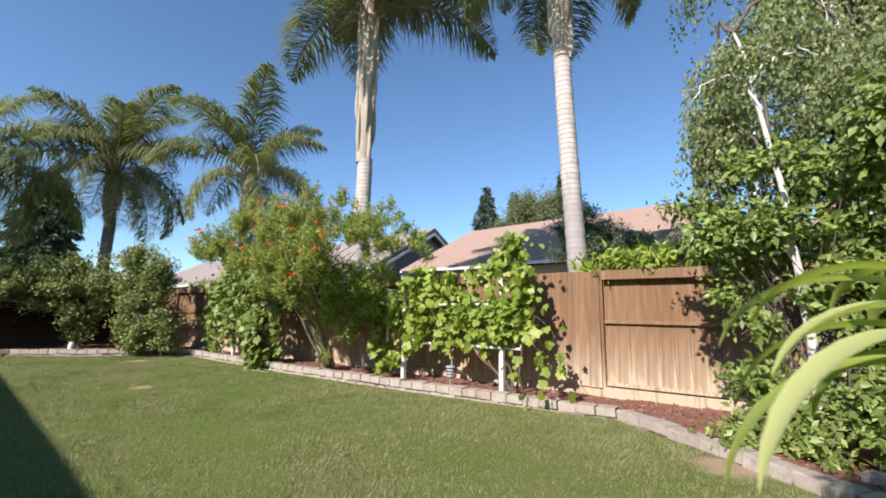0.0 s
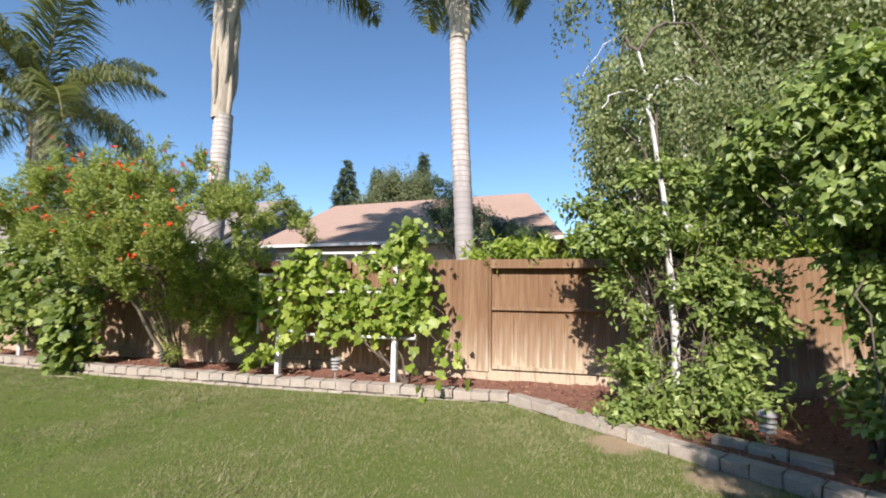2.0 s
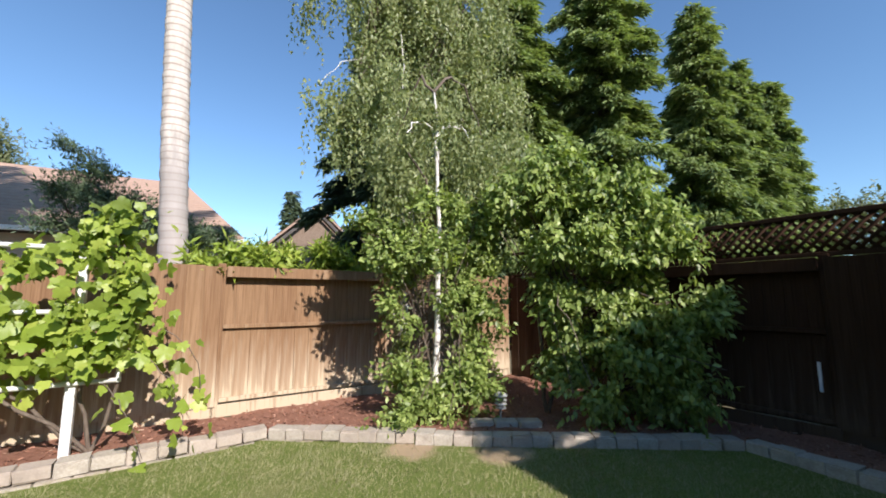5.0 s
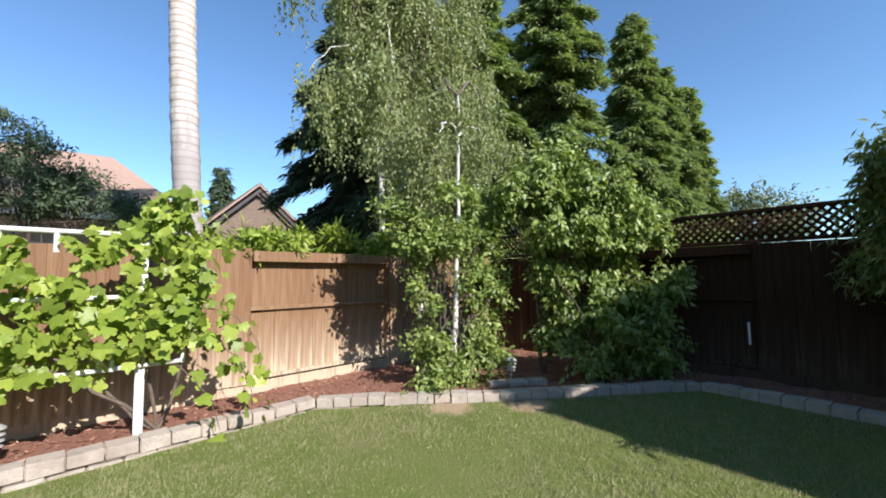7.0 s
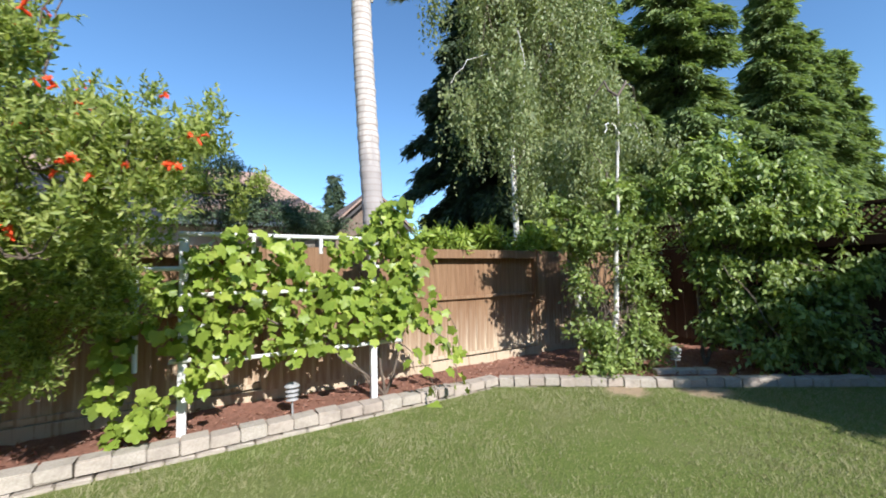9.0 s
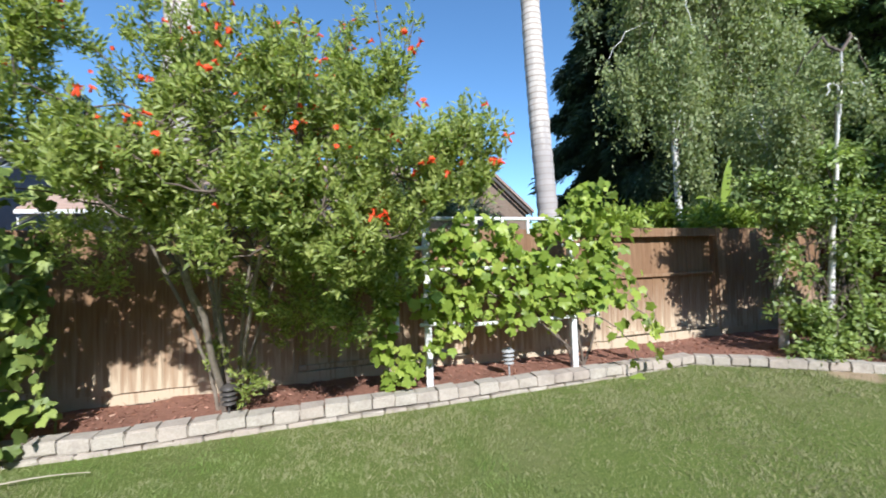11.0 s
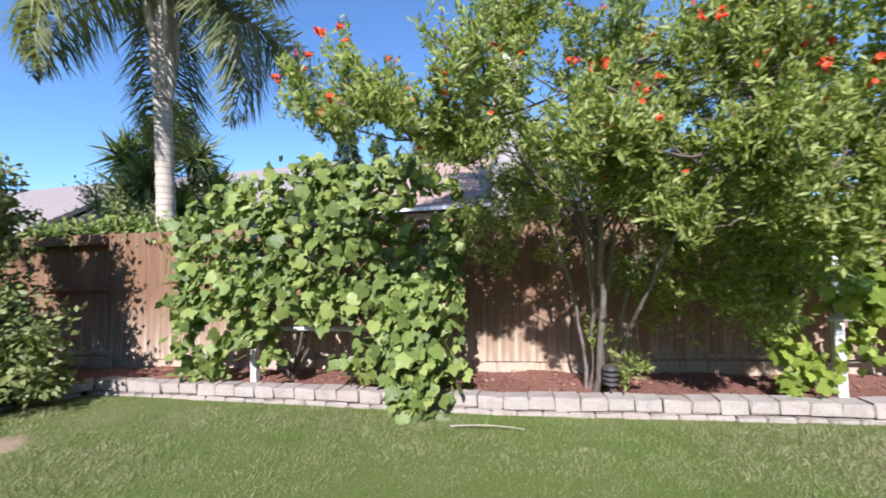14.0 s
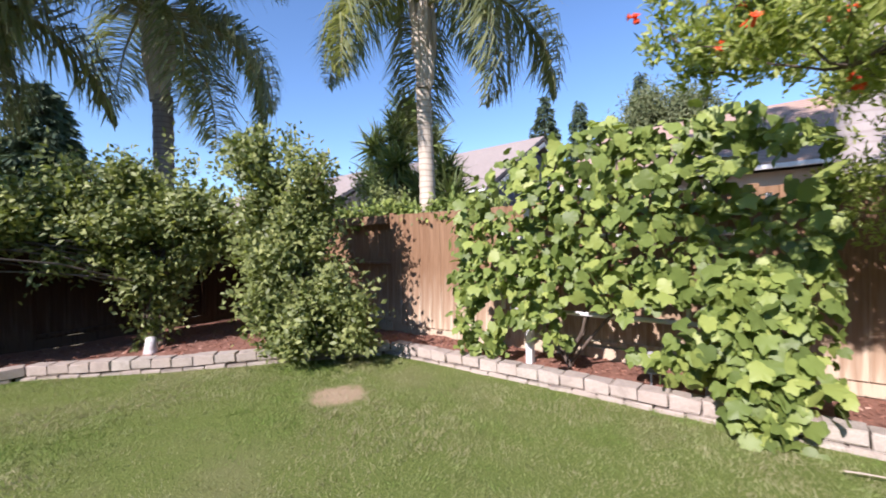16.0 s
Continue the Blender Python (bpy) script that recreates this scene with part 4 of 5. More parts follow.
def curtain_l(n):
    m = n * 3
    x = rng.uniform(-11.75, -8.5, m)
    u = (x + 10.0) / 1.72
    top = 2.62 - 0.42 * np.abs(u) ** 3 - 0.14 * np.abs(np.sin(x * 3.1)) - 0.2 * (u < -0.6) * np.abs(u)
    low = 0.22 + 0.3 * np.exp(-((x + 10.2) / 0.55) ** 2)
    z = low + (top - low) * rng.random(m)
    y = 4.78 + 0.06 * (x + 9.8) - 0.1 - np.abs(rng.normal(0, 0.14, m)) - 0.22 * np.sin(np.clip((z - 0.1) / 2.5, 0, 1) * math.pi) * (1 - 0.5 * np.abs(u)) + 0.15
    k = np.array([noise.noise(Vector((a * 1.8, b * 1.8, 8.0))) for a, b in zip(x, z)]) > -0.5
    hole = (((x + 10.05) / 0.5) ** 2 + ((z - 0.68) / 0.21) ** 2 < 1 + 0.4 * np.sin(x * 9)) | (((x + 10.9) / 0.3) ** 2 + ((z - 0.4) / 0.25) ** 2 < 1)
    p = np.stack([x, y, z], 1)[k & ~hole][: int(n * 0.8)]
    # the part that spills over the curb
    q = int(n * 0.15)
    t = rng.random(q)
    cx = -9.05 + 0.15 * t + rng.normal(0, 0.16, q) * (1 - 0.35 * t)
    cz = 1.25 - 1.15 * t + rng.normal(0, 0.06, q)
    cy = 4.5 - 0.05 * t - 0.12 * np.sin(t * 3) + rng.normal(0, 0.05, q) - 0.04
    s = np.stack([cx, cy, np.maximum(cz, 0.03)], 1)
    return np.concatenate([p, s])


def shrub(name, label, base, clumps, twigs, per, size, mat, leaf_label, category="shrub", shape=LEAF, lift=0.25, gap=0.3, length=0.26, trunk_mat=None, stem_tops=(), stem_r=0.05, trunk_label="", gap_scale=1.6, floor_z=0.12, group=""):
    root = thing(name, base, label, category, group)
    v, f, p, d = leafy(clumps, twigs, per, length, size, shape, lift, gap=gap, gap_scale=gap_scale, floor_z=floor_z)
    put("crown", (v, f), mat, root, leaf_label)
    tm = trunk_mat or M_BARK
    for t in stem_tops:
        p_ = curve(base, t, (rng.uniform(-0.05, 0.05), rng.uniform(-0.05, 0.05), 0), 12, 0.015 + 0.1 * stem_r)
        put("trunk", tube(p_, np.linspace(stem_r, stem_r * 0.3, 12), 10), tm, root, trunk_label, True)
    limbs = []
    tops = [np.array(t) for t in stem_tops] or [np.array(base)]
    for c, r in clumps:
        for k in range(3):
            s = tops[rng.integers(0, len(tops))] * 1.0
            s = np.array(base) + (s - np.array(base)) * rng.uniform(0.4, 0.95)
            limbs.append(tapered(curve(s, np.array(c) + rng.normal(0, 0.5, 3) * np.array(r), (0, 0, 0.1), 8, 0.02), stem_r * 0.35, 0.004))
    tagged(put("branchwork", stems(limbs, 5), tm, root), kind="stuff")
    return root


def frond_mesh(seed, length, droop, bend=1.15, narrow=1.0):
    """A feather palm leaf along +x that arches over; the rachis and its leaflets."""
    r = np.random.default_rng(seed)
    n = 26
    t = np.linspace(0, 1, n)
    ang = radians(62) - t ** bend * (radians(62) + droop)
    seg = length / (n - 1)
    x = np.concatenate([[0], np.cumsum(np.cos(ang[:-1]) * seg)])
    z = np.concatenate([[0], np.cumsum(np.sin(ang[:-1]) * seg)])
    y = 0.12 * length * t ** 2 * r.uniform(-1, 1)
    pts = np.stack([x, y, z], 1)
    rach = tube(pts, np.linspace(0.035, 0.006, n), 5)
    m = 150
    s = np.repeat(np.linspace(0.16, 0.995, m), 2)
    side = np.tile([1.0, -1.0], m)
    base = np.stack([np.interp(s, t, pts[:, i]) for i in range(3)], 1)
    tg = unit(np.stack([np.interp(s, t, np.gradient(pts[:, i])) for i in range(3)], 1))
    ln = 0.78 * narrow * np.sin(np.clip(s * 1.02, 0, 1) * math.pi * 0.88 + 0.28) ** 0.8 * length / 2.9 * r.uniform(0.8, 1.15, len(s))
    out = np.stack([np.zeros(len(s)), side, np.zeros(len(s))], 1)
    d0 = unit(tg * 0.55 + out * 0.9 + np.array([0, 0, 0.25]) + r.normal(0, 0.22, base.shape))
    p1 = base + d0 * ln[:, None] * 0.5
    d1 = unit(d0 * 0.55 + np.array([0, 0, -0.75]) + r.normal(0, 0.1, base.shape))
    p2 = p1 + d1 * ln[:, None] * 0.55
    w = unit(np.cross(d0, np.array([0, 0, 1.0]))) * 0.015
    vs = np.stack([base - w * 0.6, base + w * 0.6, p1 + w, p1 - w, p2], 1).reshape(-1, 3)
    k = np.arange(len(s))[:, None] * 5
    fs = np.concatenate([np.array([[0, 1, 2]]) + k, np.array([[0, 2, 3]]) + k, np.array([[3, 2, 4]]) + k])
    return rach, (vs, fs)


FRONDS = {}


def palm(name, label, base, top, radii, bark, crown_z, fronds, length, group, boots=0, seed=1, spread=50, stagger=0.0):
    """A queen palm: ringed trunk, a shaft of leaf bases, feather leaves."""
    r = random.Random(seed)
    root = thing(name, base, label, "palm tree", group)
    b, tp = np.array(base, dtype=float), np.array(top, dtype=float)
    n = int((tp[2] - b[2]) / 0.055)
    t = np.linspace(0, 1, n)
    pts = b + (tp - b) * t[:, None] + np.stack([0.05 * np.sin(t * 3 + seed), 0.04 * np.sin(t * 2.3), 0 * t], 1) * t[:, None]
    rad = np.interp(t, [0, 0.25, 0.8, 1], radii) * (1 + 0.022 * np.sign(np.sin(np.arange(n) * 1.3)))
    rad = rad * (1 + rng.normal(0, 0.012, n))
    put("trunk", tube(pts, rad, 14), bark, root, "pale ringed palm trunk", True)
    # shaft of old leaf bases
    for i in range(boots):
        a = i * 2.4
        s = i / max(1, boots - 1)
        z0 = tp[2] + s * (crown_z - tp[2]) * 0.75 - 0.15
        z1 = z0 + 0.8 + 0.6 * r.random()
        rr = radii[-1] * 1.02
        c, sn = math.cos(a), math.sin(a)
        p = [(tp[0] + c * rr, tp[1] + sn * rr, z0), (tp[0] + c * rr * 1.25, tp[1] + sn * rr * 1.25, (z0 + z1) / 2), (tp[0] + c * rr * (1.05 + 0.45 * s), tp[1] + sn * rr * (1.05 + 0.45 * s), z1)]
        put("leaf_base", tube(curve(p[0], p[2], (0.03 * c, 0.03 * sn, 0), 6), [0.02, 0.06, 0.062, 0.05, 0.034, 0.012], 6), M_BOOT, root, "split tan leaf base", True)
    core = tube([(tp[0], tp[1], tp[2] - 0.1), (tp[0], tp[1], (tp[2] + crown_z) / 2), (tp[0], tp[1], crown_z), (tp[0], tp[1], crown_z + 0.35)], [radii[-1], radii[-1] * 1.22, radii[-1] * 0.95, 0.03], 10)
    put("crown_shaft", core, M_BOOT, root, "tan and green crown shaft", True)
    if not FRONDS:
        for k in range(5):
            ra, le = frond_mesh(20 + k, 3.0, radians((8, 36, 62, 80, 94)[k]), (1.35, 1.15, 0.95, 0.75, 0.65)[k], 1.2)
            FRONDS[k] = (as_mesh("frond", ra[0], ra[1], M_RACHIS, True), as_mesh("leaf_fringe", le[0], le[1], M_FROND))
    for i in range(fronds):
        az = i * 137.5 + r.uniform(-12, 12)
        lvl = i / max(1, fronds - 1)
        k = min(4, int((1 - lvl) * 5 * min(1.0, spread / 45)))
        tilt = (1 - lvl) * spread - 24 + r.uniform(-8, 8)
        ob = part("frond", FRONDS[k][0], root)
        s = length / 3.0 * r.uniform(0.85, 1.08) * (0.8 + 0.2 * lvl)
        ob.matrix_basis = Matrix.Translation(Vector((tp[0] - b[0], tp[1] - b[1], crown_z - b[2] - 0.1 + 0.25 * lvl - stagger * (1 - lvl)))) @ pose(0, 0, 0, 0, tilt, az) @ Matrix.Scale(s, 4)
        tagged(part("leaf_fringe", FRONDS[k][1], ob), kind="stuff")
    return root


def conifer(name, label, base, height, radius, mat, sprays, group="", droop=-0.25, ragged=0.35, size=0.42, bare=0.12, narrow_top=1.0, taper=0.6):
    """A conifer: tapered trunk, whorls of limbs, each carrying many flat sprays."""
    root = thing(name, base, label, "conifer", group)
    b = np.array(base, dtype=float)
    put("trunk", tube(b + np.stack([np.zeros(12), np.zeros(12), np.linspace(0, height * 0.97, 12)], 1), np.linspace(height * 0.022, 0.02, 12), 9), M_DARKBARK, root, "", True)
    limbs, pos, tips = [], [], []
    n_limb = int(height * 13)
    for i in range(n_limb):
        h = bare + (0.985 - bare) * (i + rng.random()) / n_limb
        az = i * 2.399 + rng.normal(0, 0.3)
        reach = radius * (1 - h) ** taper * narrow_top * (1 + ragged * rng.normal(0, 0.55)) + 0.18
        reach = max(0.15, reach)
        c, s = math.cos(az), math.sin(az)
        p0 = b + np.array((0, 0, h * height))
        p1 = p0 + np.array((c * reach, s * reach, reach * droop + rng.normal(0, 0.08)))
        path = curve(p0, p1, (0, 0, 0.12 * reach), 6)
        limbs.append(tapered(path, 0.022, 0.005))
        m = max(5, int(sprays * (reach / radius) / n_limb * 2.2))
        q = rng.random(m) ** 0.55
        pp = np.stack([np.interp(q, np.linspace(0, 1, 6), path[:, k]) for k in range(3)], 1)
        d = np.array((c, s, droop))
        perp = np.array((-s, c, 0))
        sd = rng.choice([-1, 1], m) * rng.uniform(0.1, 1.0, m)
        pos.append(pp + rng.normal(0, 0.09, pp.shape) * np.array((1, 1, 0.7)) + perp * (sd * 0.32 * reach * (1.1 - q))[:, None] - np.array((0, 0, 1)) * (np.abs(sd) * 0.12 * reach * q)[:, None])
        tips.append(unit(d + perp * sd[:, None] * 0.9 + rng.normal(0, 0.3, pp.shape) + np.array((0, 0, -0.45))))
    pos, tips = np.concatenate(pos), np.concatenate(tips)
    nor = unit(rng.normal(0, 0.5, pos.shape) + np.array((0, -0.25, 0.9)))
    v, f = scatter(NARROW, pos, frames_for(tips, nor), size * (0.75 + 0.8 * rng.random(len(pos))))
    put("crown", (v, f), mat, root, "flat drooping needle sprays")
    tagged(put("limbwork", stems(limbs, 4), M_DARKBARK, root), kind="stuff")
    return root


def weeping(name, label, base, trunk_top, clumps, strands, mat, bark, arches=(), r0=0.13, leaf=0.055, hang=(0.5, 1.4), gap=0.4):
    """A weeping birch: white trunk, arching limbs, hanging strands of small leaves."""
    root = thing(name, base, label, "tree")
    p = curve(base, trunk_top, (0.1, 0.06, 0), 20, 0.011)
    put("trunk", tube(p, np.linspace(r0, r0 * 0.25, 20), 10), bark, root, "white birch trunk with dark scars", True)
    for a, b, sag in arches:
        put("limb", tube(curve(a, b, sag, 12, 0.02), np.linspace(0.016, 0.005, 12), 7), bark, root, "pale arching limb", True)
    heads, d = in_clumps(clumps, max(30, strands // 14), 0.3, gap, 1.25)
    c = heads[rng.integers(0, len(heads), strands)] + rng.normal(0, 1.0, (strands, 3)) * np.array((0.13, 0.13, 0.16)) * (hang[1] ** 0.5)
    limbs, pieces = [], []
    for k in range(strands // 75):
        s = p[rng.integers(6, 20)]
        limbs.append(tapered(curve(s, c[rng.integers(0, len(c))], (0, 0, 0.5), 8, 0.03), 0.02, 0.004))
    n = len(c)
    ln = rng.uniform(*hang, n)
    per = 22
    q = np.linspace(0, 1, per)
    sway = rng.normal(0, 0.12, (n, 3))
    pos = c[:, None] + (np.array((0, 0, -1.0)) + sway)[:, None] * (q[None, :, None] * ln[:, None, None]) + rng.normal(0, 0.04, (n, per, 3))
    pos = pos.reshape(-1, 3)
    tips = unit(rng.normal(0, 0.5, pos.shape) + np.array((0, 0, -0.9)))
    nor = unit(rng.normal(0, 0.7, pos.shape) + np.array((0.1, -0.6, 0.3)))
    v, f = scatter(LEAF, pos, frames_for(tips, nor), leaf * (0.7 + 0.6 * rng.random(len(pos))))
    put("crown", (v, f), mat, root, "hanging strands of small grey-green leaves")
    tagged(put("branchwork", stems(limbs, 5), M_BARK, root), kind="stuff")
    return root


def path_light(x, y, label, mat, lean=0.0):
    z = bed_z(x, y)
    root = thing("path_light", (x, y, z - 0.01), label, "garden light", "path lights along the bed")
    root.rotation_euler = (lean, lean * 0.6, 0)
    part("stake", as_mesh("stake", *tube([(0, 0, -0.05), (0, 0, 0.13), (0, 0, 0.3)], [0.011, 0.011, 0.011], 8), mat, True), root)
    for i, (h, r) in enumerate(((0.17, 0.062), (0.215, 0.068), (0.26, 0.072))):
        v, f = tube([(0, 0, h - 0.012), (0, 0, h), (0, 0, h + 0.012), (0, 0, h + 0.022)], [r, r * 0.97, r * 0.6, 0.02], 18)
        part("louvre", as_mesh("louvre", v, f, mat, True), root, "round metal louvre ring")
    v, f = tube([(0, 0, 0.15), (0, 0, 0.29)], [0.03, 0.03], 12)
    part("lens", as_mesh("lens", v, f, M_WHITE, True), root, "frosted lens tube")
    v, f = tube([(0, 0, 0.295), (0, 0, 0.31), (0, 0, 0.33), (0, 0, 0.345), (0, 0, 0.35)], [0.078, 0.076, 0.05, 0.018, 0.001], 18)
    part("cap", as_mesh("cap", v, f, mat, True), root, "low domed metal cap")


def sword_tree(base):
    root = thing("yucca_tree", base, "tree yucca with spiky dark green sword-leaf heads", "tree")
    b = np.array(base)
    heads = [(0.0, 0.0, 5.1), (1.0, 0.3, 4.7), (-0.9, -0.2, 4.8), (0.4, -0.5, 4.0), (1.7, 0.4, 3.7), (-1.5, 0.3, 3.9), (0.2, 0.3, 5.8), (2.2, 0.0, 2.9), (-0.4, -0.4, 3.3), (1.2, -0.3, 3.1)]
    pos, tips = [], []
    for h in heads:
        p = curve(b, b + np.array(h), (0, 0, 0), 8, 0.05)
        put("trunk", tube(p, np.linspace(0.16, 0.08, 8), 7), M_DARKBARK, root, "", True)
        n = 260
        d = unit(rng.normal(size=(n, 3)) + np.array((0, 0, 0.15)))
        pos.append(np.repeat((b + np.array(h))[None], n, 0) + rng.normal(0, 0.1, (n, 3)))
        tips.append(d)
    pos, tips = np.concatenate(pos), np.concatenate(tips)
    v, f = scatter((np.array([(-0.035, 0, 0), (0.035, 0, 0), (0.03, 0.6, 0.0), (0, 1, -0.1), (-0.03, 0.6, 0.0)]), np.array([(0, 1, 2), (0, 2, 4), (4, 2, 3)])), pos, frames_for(tips, unit(rng.normal(0, 0.5, pos.shape) + (0, -0.3, 1))), rng.uniform(0.75, 1.15, len(pos)))
    put("sword_leaves", (v, f), M_YUCCA, root)


def banana(base):
    root = thing("banana_plant", base, "banana plant with two broad light green leaves", "plant")
    for (dx, dy, dz), w in (((0.1, -0.1, 1.0), 0.11), ((-0.85, -0.2, 0.55), 0.1), ((0.35, 0.1, 0.6), 0.09)):
        n = 9
        t = np.linspace(0, 1, n)
        p = np.array(base) + np.array((0, 0, 0.9)) + np.stack([dx * t, dy * t, dz * t - 0.5 * abs(dx) * t ** 2], 1)
        wd = w * np.sin(np.clip(t * 0.93 + 0.07, 0, 1) * math.pi) ** 0.6
        side = np.array((0.6, -0.2, 0.5)) if abs(dx) < 0.5 else np.array((0.1, 0.9, 0.35))
        side = side / np.linalg.norm(side)
        v = np.concatenate([p - side * wd[:, None], p + np.array((0, 0, -0.025)), p + side * wd[:, None]])
        f = [(i, i + 1, n + i + 1, n + i) for i in range(n - 1)] + [(n + i, n + i + 1, 2 * n + i + 1, 2 * n + i) for i in range(n - 1)]
        put("leaf", (v, np.array(f)), M_VINE_R, root, "long paddle-shaped leaf", True)
    b = np.array(base, dtype=float)
    put("stalk", tube([b + (0, 0, z) for z in (0.0, 0.5, 1.0)], [0.07, 0.055, 0.03], 8), M_VINE_L, root, "", True)


def strap_plant(base, head):
    """A cane plant: one slim cane carrying a head of long arching folded leaves."""
    root = thing("cane_plant", base, "tall cane plant with bright yellow-green arching strap leaves", "plant")
    b, h = np.array(base), np.array(head)
    put("cane", tube(curve(b, h, (0.02, 0.01, 0), 10, 0.002), np.linspace(0.016, 0.011, 10), 8), M_POMBARK, root, "slim ringed cane", True)
    n = 12
    t = np.linspace(0, 1, n)
    for k in range(30):
        az = k * 2.4 + rng.uniform(-0.2, 0.2)
        ln = rng.uniform(0.2, 0.31)
        out = np.array((math.cos(az), math.sin(az), 0.0))
        up = math.radians(68 - 50 * (k / 29)) - t ** 1.1 * math.radians(135 - 25 * (k / 29))
        seg = ln / (n - 1)
        rr = np.concatenate([[0], np.cumsum(np.cos(up[:-1]) * seg)])
        zz = np.concatenate([[0], np.cumsum(np.sin(up[:-1]) * seg)])
        p = h + out * rr[:, None] + np.stack([0 * t, 0 * t, zz - 0.05 * k / 29], 1)
        side = np.array((-out[1], out[0], 0.0)) * (0.013 * np.sin(np.clip(t * 0.9 + 0.1, 0, 1) * math.pi) ** 0.6 + 0.001)[:, None]
        lift = np.array((0, 0, 0.006))
        v = np.concatenate([p - side + lift, p, p + side + lift])
        f = [(i, i + 1, n + i + 1, n + i) for i in range(n - 1)] + [(n + i, n + i + 1, 2 * n + i + 1, 2 * n + i) for i in range(n - 1)]
        put("leaf", (v, np.array(f)), M_STRAP, root, "", True)


# ---- build the things: the back bed ----
YR = lambda x: 5.25 + 0.09 * (x + 5.25)
YL = lambda x: 4.86 + 0.02 * (x + 11)
trellis("grape_trellis", "white painted timber trellis carrying a grape vine", (-5.25, -3.36), -5.6, -3.02, 0.76, 1.98, YR,
        ((1.98, -5.3, -3.2), (1.65, -5.62, -5.1), (1.65, -3.5, -3.0), (0.76, -4.9, -3.0), (0.8, -5.35, -4.95), (1.1, -5.3, -4.95), (1.08, -3.4, -3.02), (1.4, -5.3, -3.3)))
trellis("climber_trellis", "white painted timber trellis hidden under a climber", (-11.0, -9.3), -11.3, -8.9, 0.72, 2.1, YL,
        ((2.1, -11.2, -9.0), (1.5, -11.3, -8.9), (0.72, -11.2, -9.2), (1.0, -9.5, -8.9)))
pomegranate()
vine("grape_vine", "bright yellow-green grape vine on a white trellis", "lobed yellow-green grape leaves", GRAPE, M_VINE_R, M_VINE_R_ONE, curtain_r, 1600, 285, 0.12,
     [((-2.95, 5.3, 1.05), (-2.45, 5.05, 0.22), (0.12, -0.1, 0.1)), ((-3.1, 5.25, 0.75), (-2.75, 5.0, 0.12), (0.05, -0.12, 0.05)), ((-2.95, 5.3, 1.3), (-2.35, 5.2, 0.55), (0.15, -0.05, 0.15))],
     (-3.2, 5.5, 0.1), [(-3.5, 5.4, 1.6), (-4.5, 5.3, 1.3), (-3.1, 5.4, 2.2), (-5.3, 5.2, 1.5)])
vine("broad_leaf_climber", "dense broad-leaved climber spilling over the curb", "broad rounded matt green leaves", ROUND, M_VINE_L, M_VINE_L_ONE, curtain_l, 3100, 295, 0.116,
     [((-9.1, 4.6, 1.3), (-8.8, 4.35, 0.15), (0.05, -0.1, 0.1)), ((-9.3, 4.6, 1.2), (-9.0, 4.4, 0.1), (0.0, -0.1, 0.1))],
     (-10.6, 5.0, 0.1), [(-10.9, 4.7, 2.0), (-9.9, 4.6, 2.4), (-9.0, 4.7, 2.0), (-11.3, 4.7, 1.5), (-9.2, 4.6, 1.2)])
for x, y, lab, m, ln in ((-7.2, 4.86, "dark bronze tiered path light beside the shrub", M_LAMPDARK, 0.02), (-4.27, 5.33, "grey tiered path light under the grape vine", M_LAMPGREY, -0.03), (0.7, 4.42, "grey tiered path light beside the birch", M_LAMPGREY, 0.03), (-9.75, 4.8, "grey tiered path light under the climber", M_LAMPGREY, 0.04)):
    path_light(x, y, lab, m, ln)

# ---- the right-hand corner ----
weeping("young_birch", "young white-barked birch leaning in the mulch bed", (0.1, 4.97, 0.08), (-0.18, 4.4, 3.9),
        [((-0.1, 4.65, 3.65), (0.45, 0.45, 0.4)), ((0.45, 4.7, 3.35), (0.65, 0.45, 0.4)), ((-0.45, 4.9, 3.0), (0.3, 0.3, 0.3))], 330, M_BIRCHLEAF, M_BIRCH,
        [((-0.05, 4.55, 3.15), (-0.55, 4.35, 3.3), (0, 0, 0.3)), ((-0.1, 4.5, 3.4), (0.4, 4.5, 3.5), (0, 0, 0.15))], 0.047, 0.055, (0.15, 0.5))
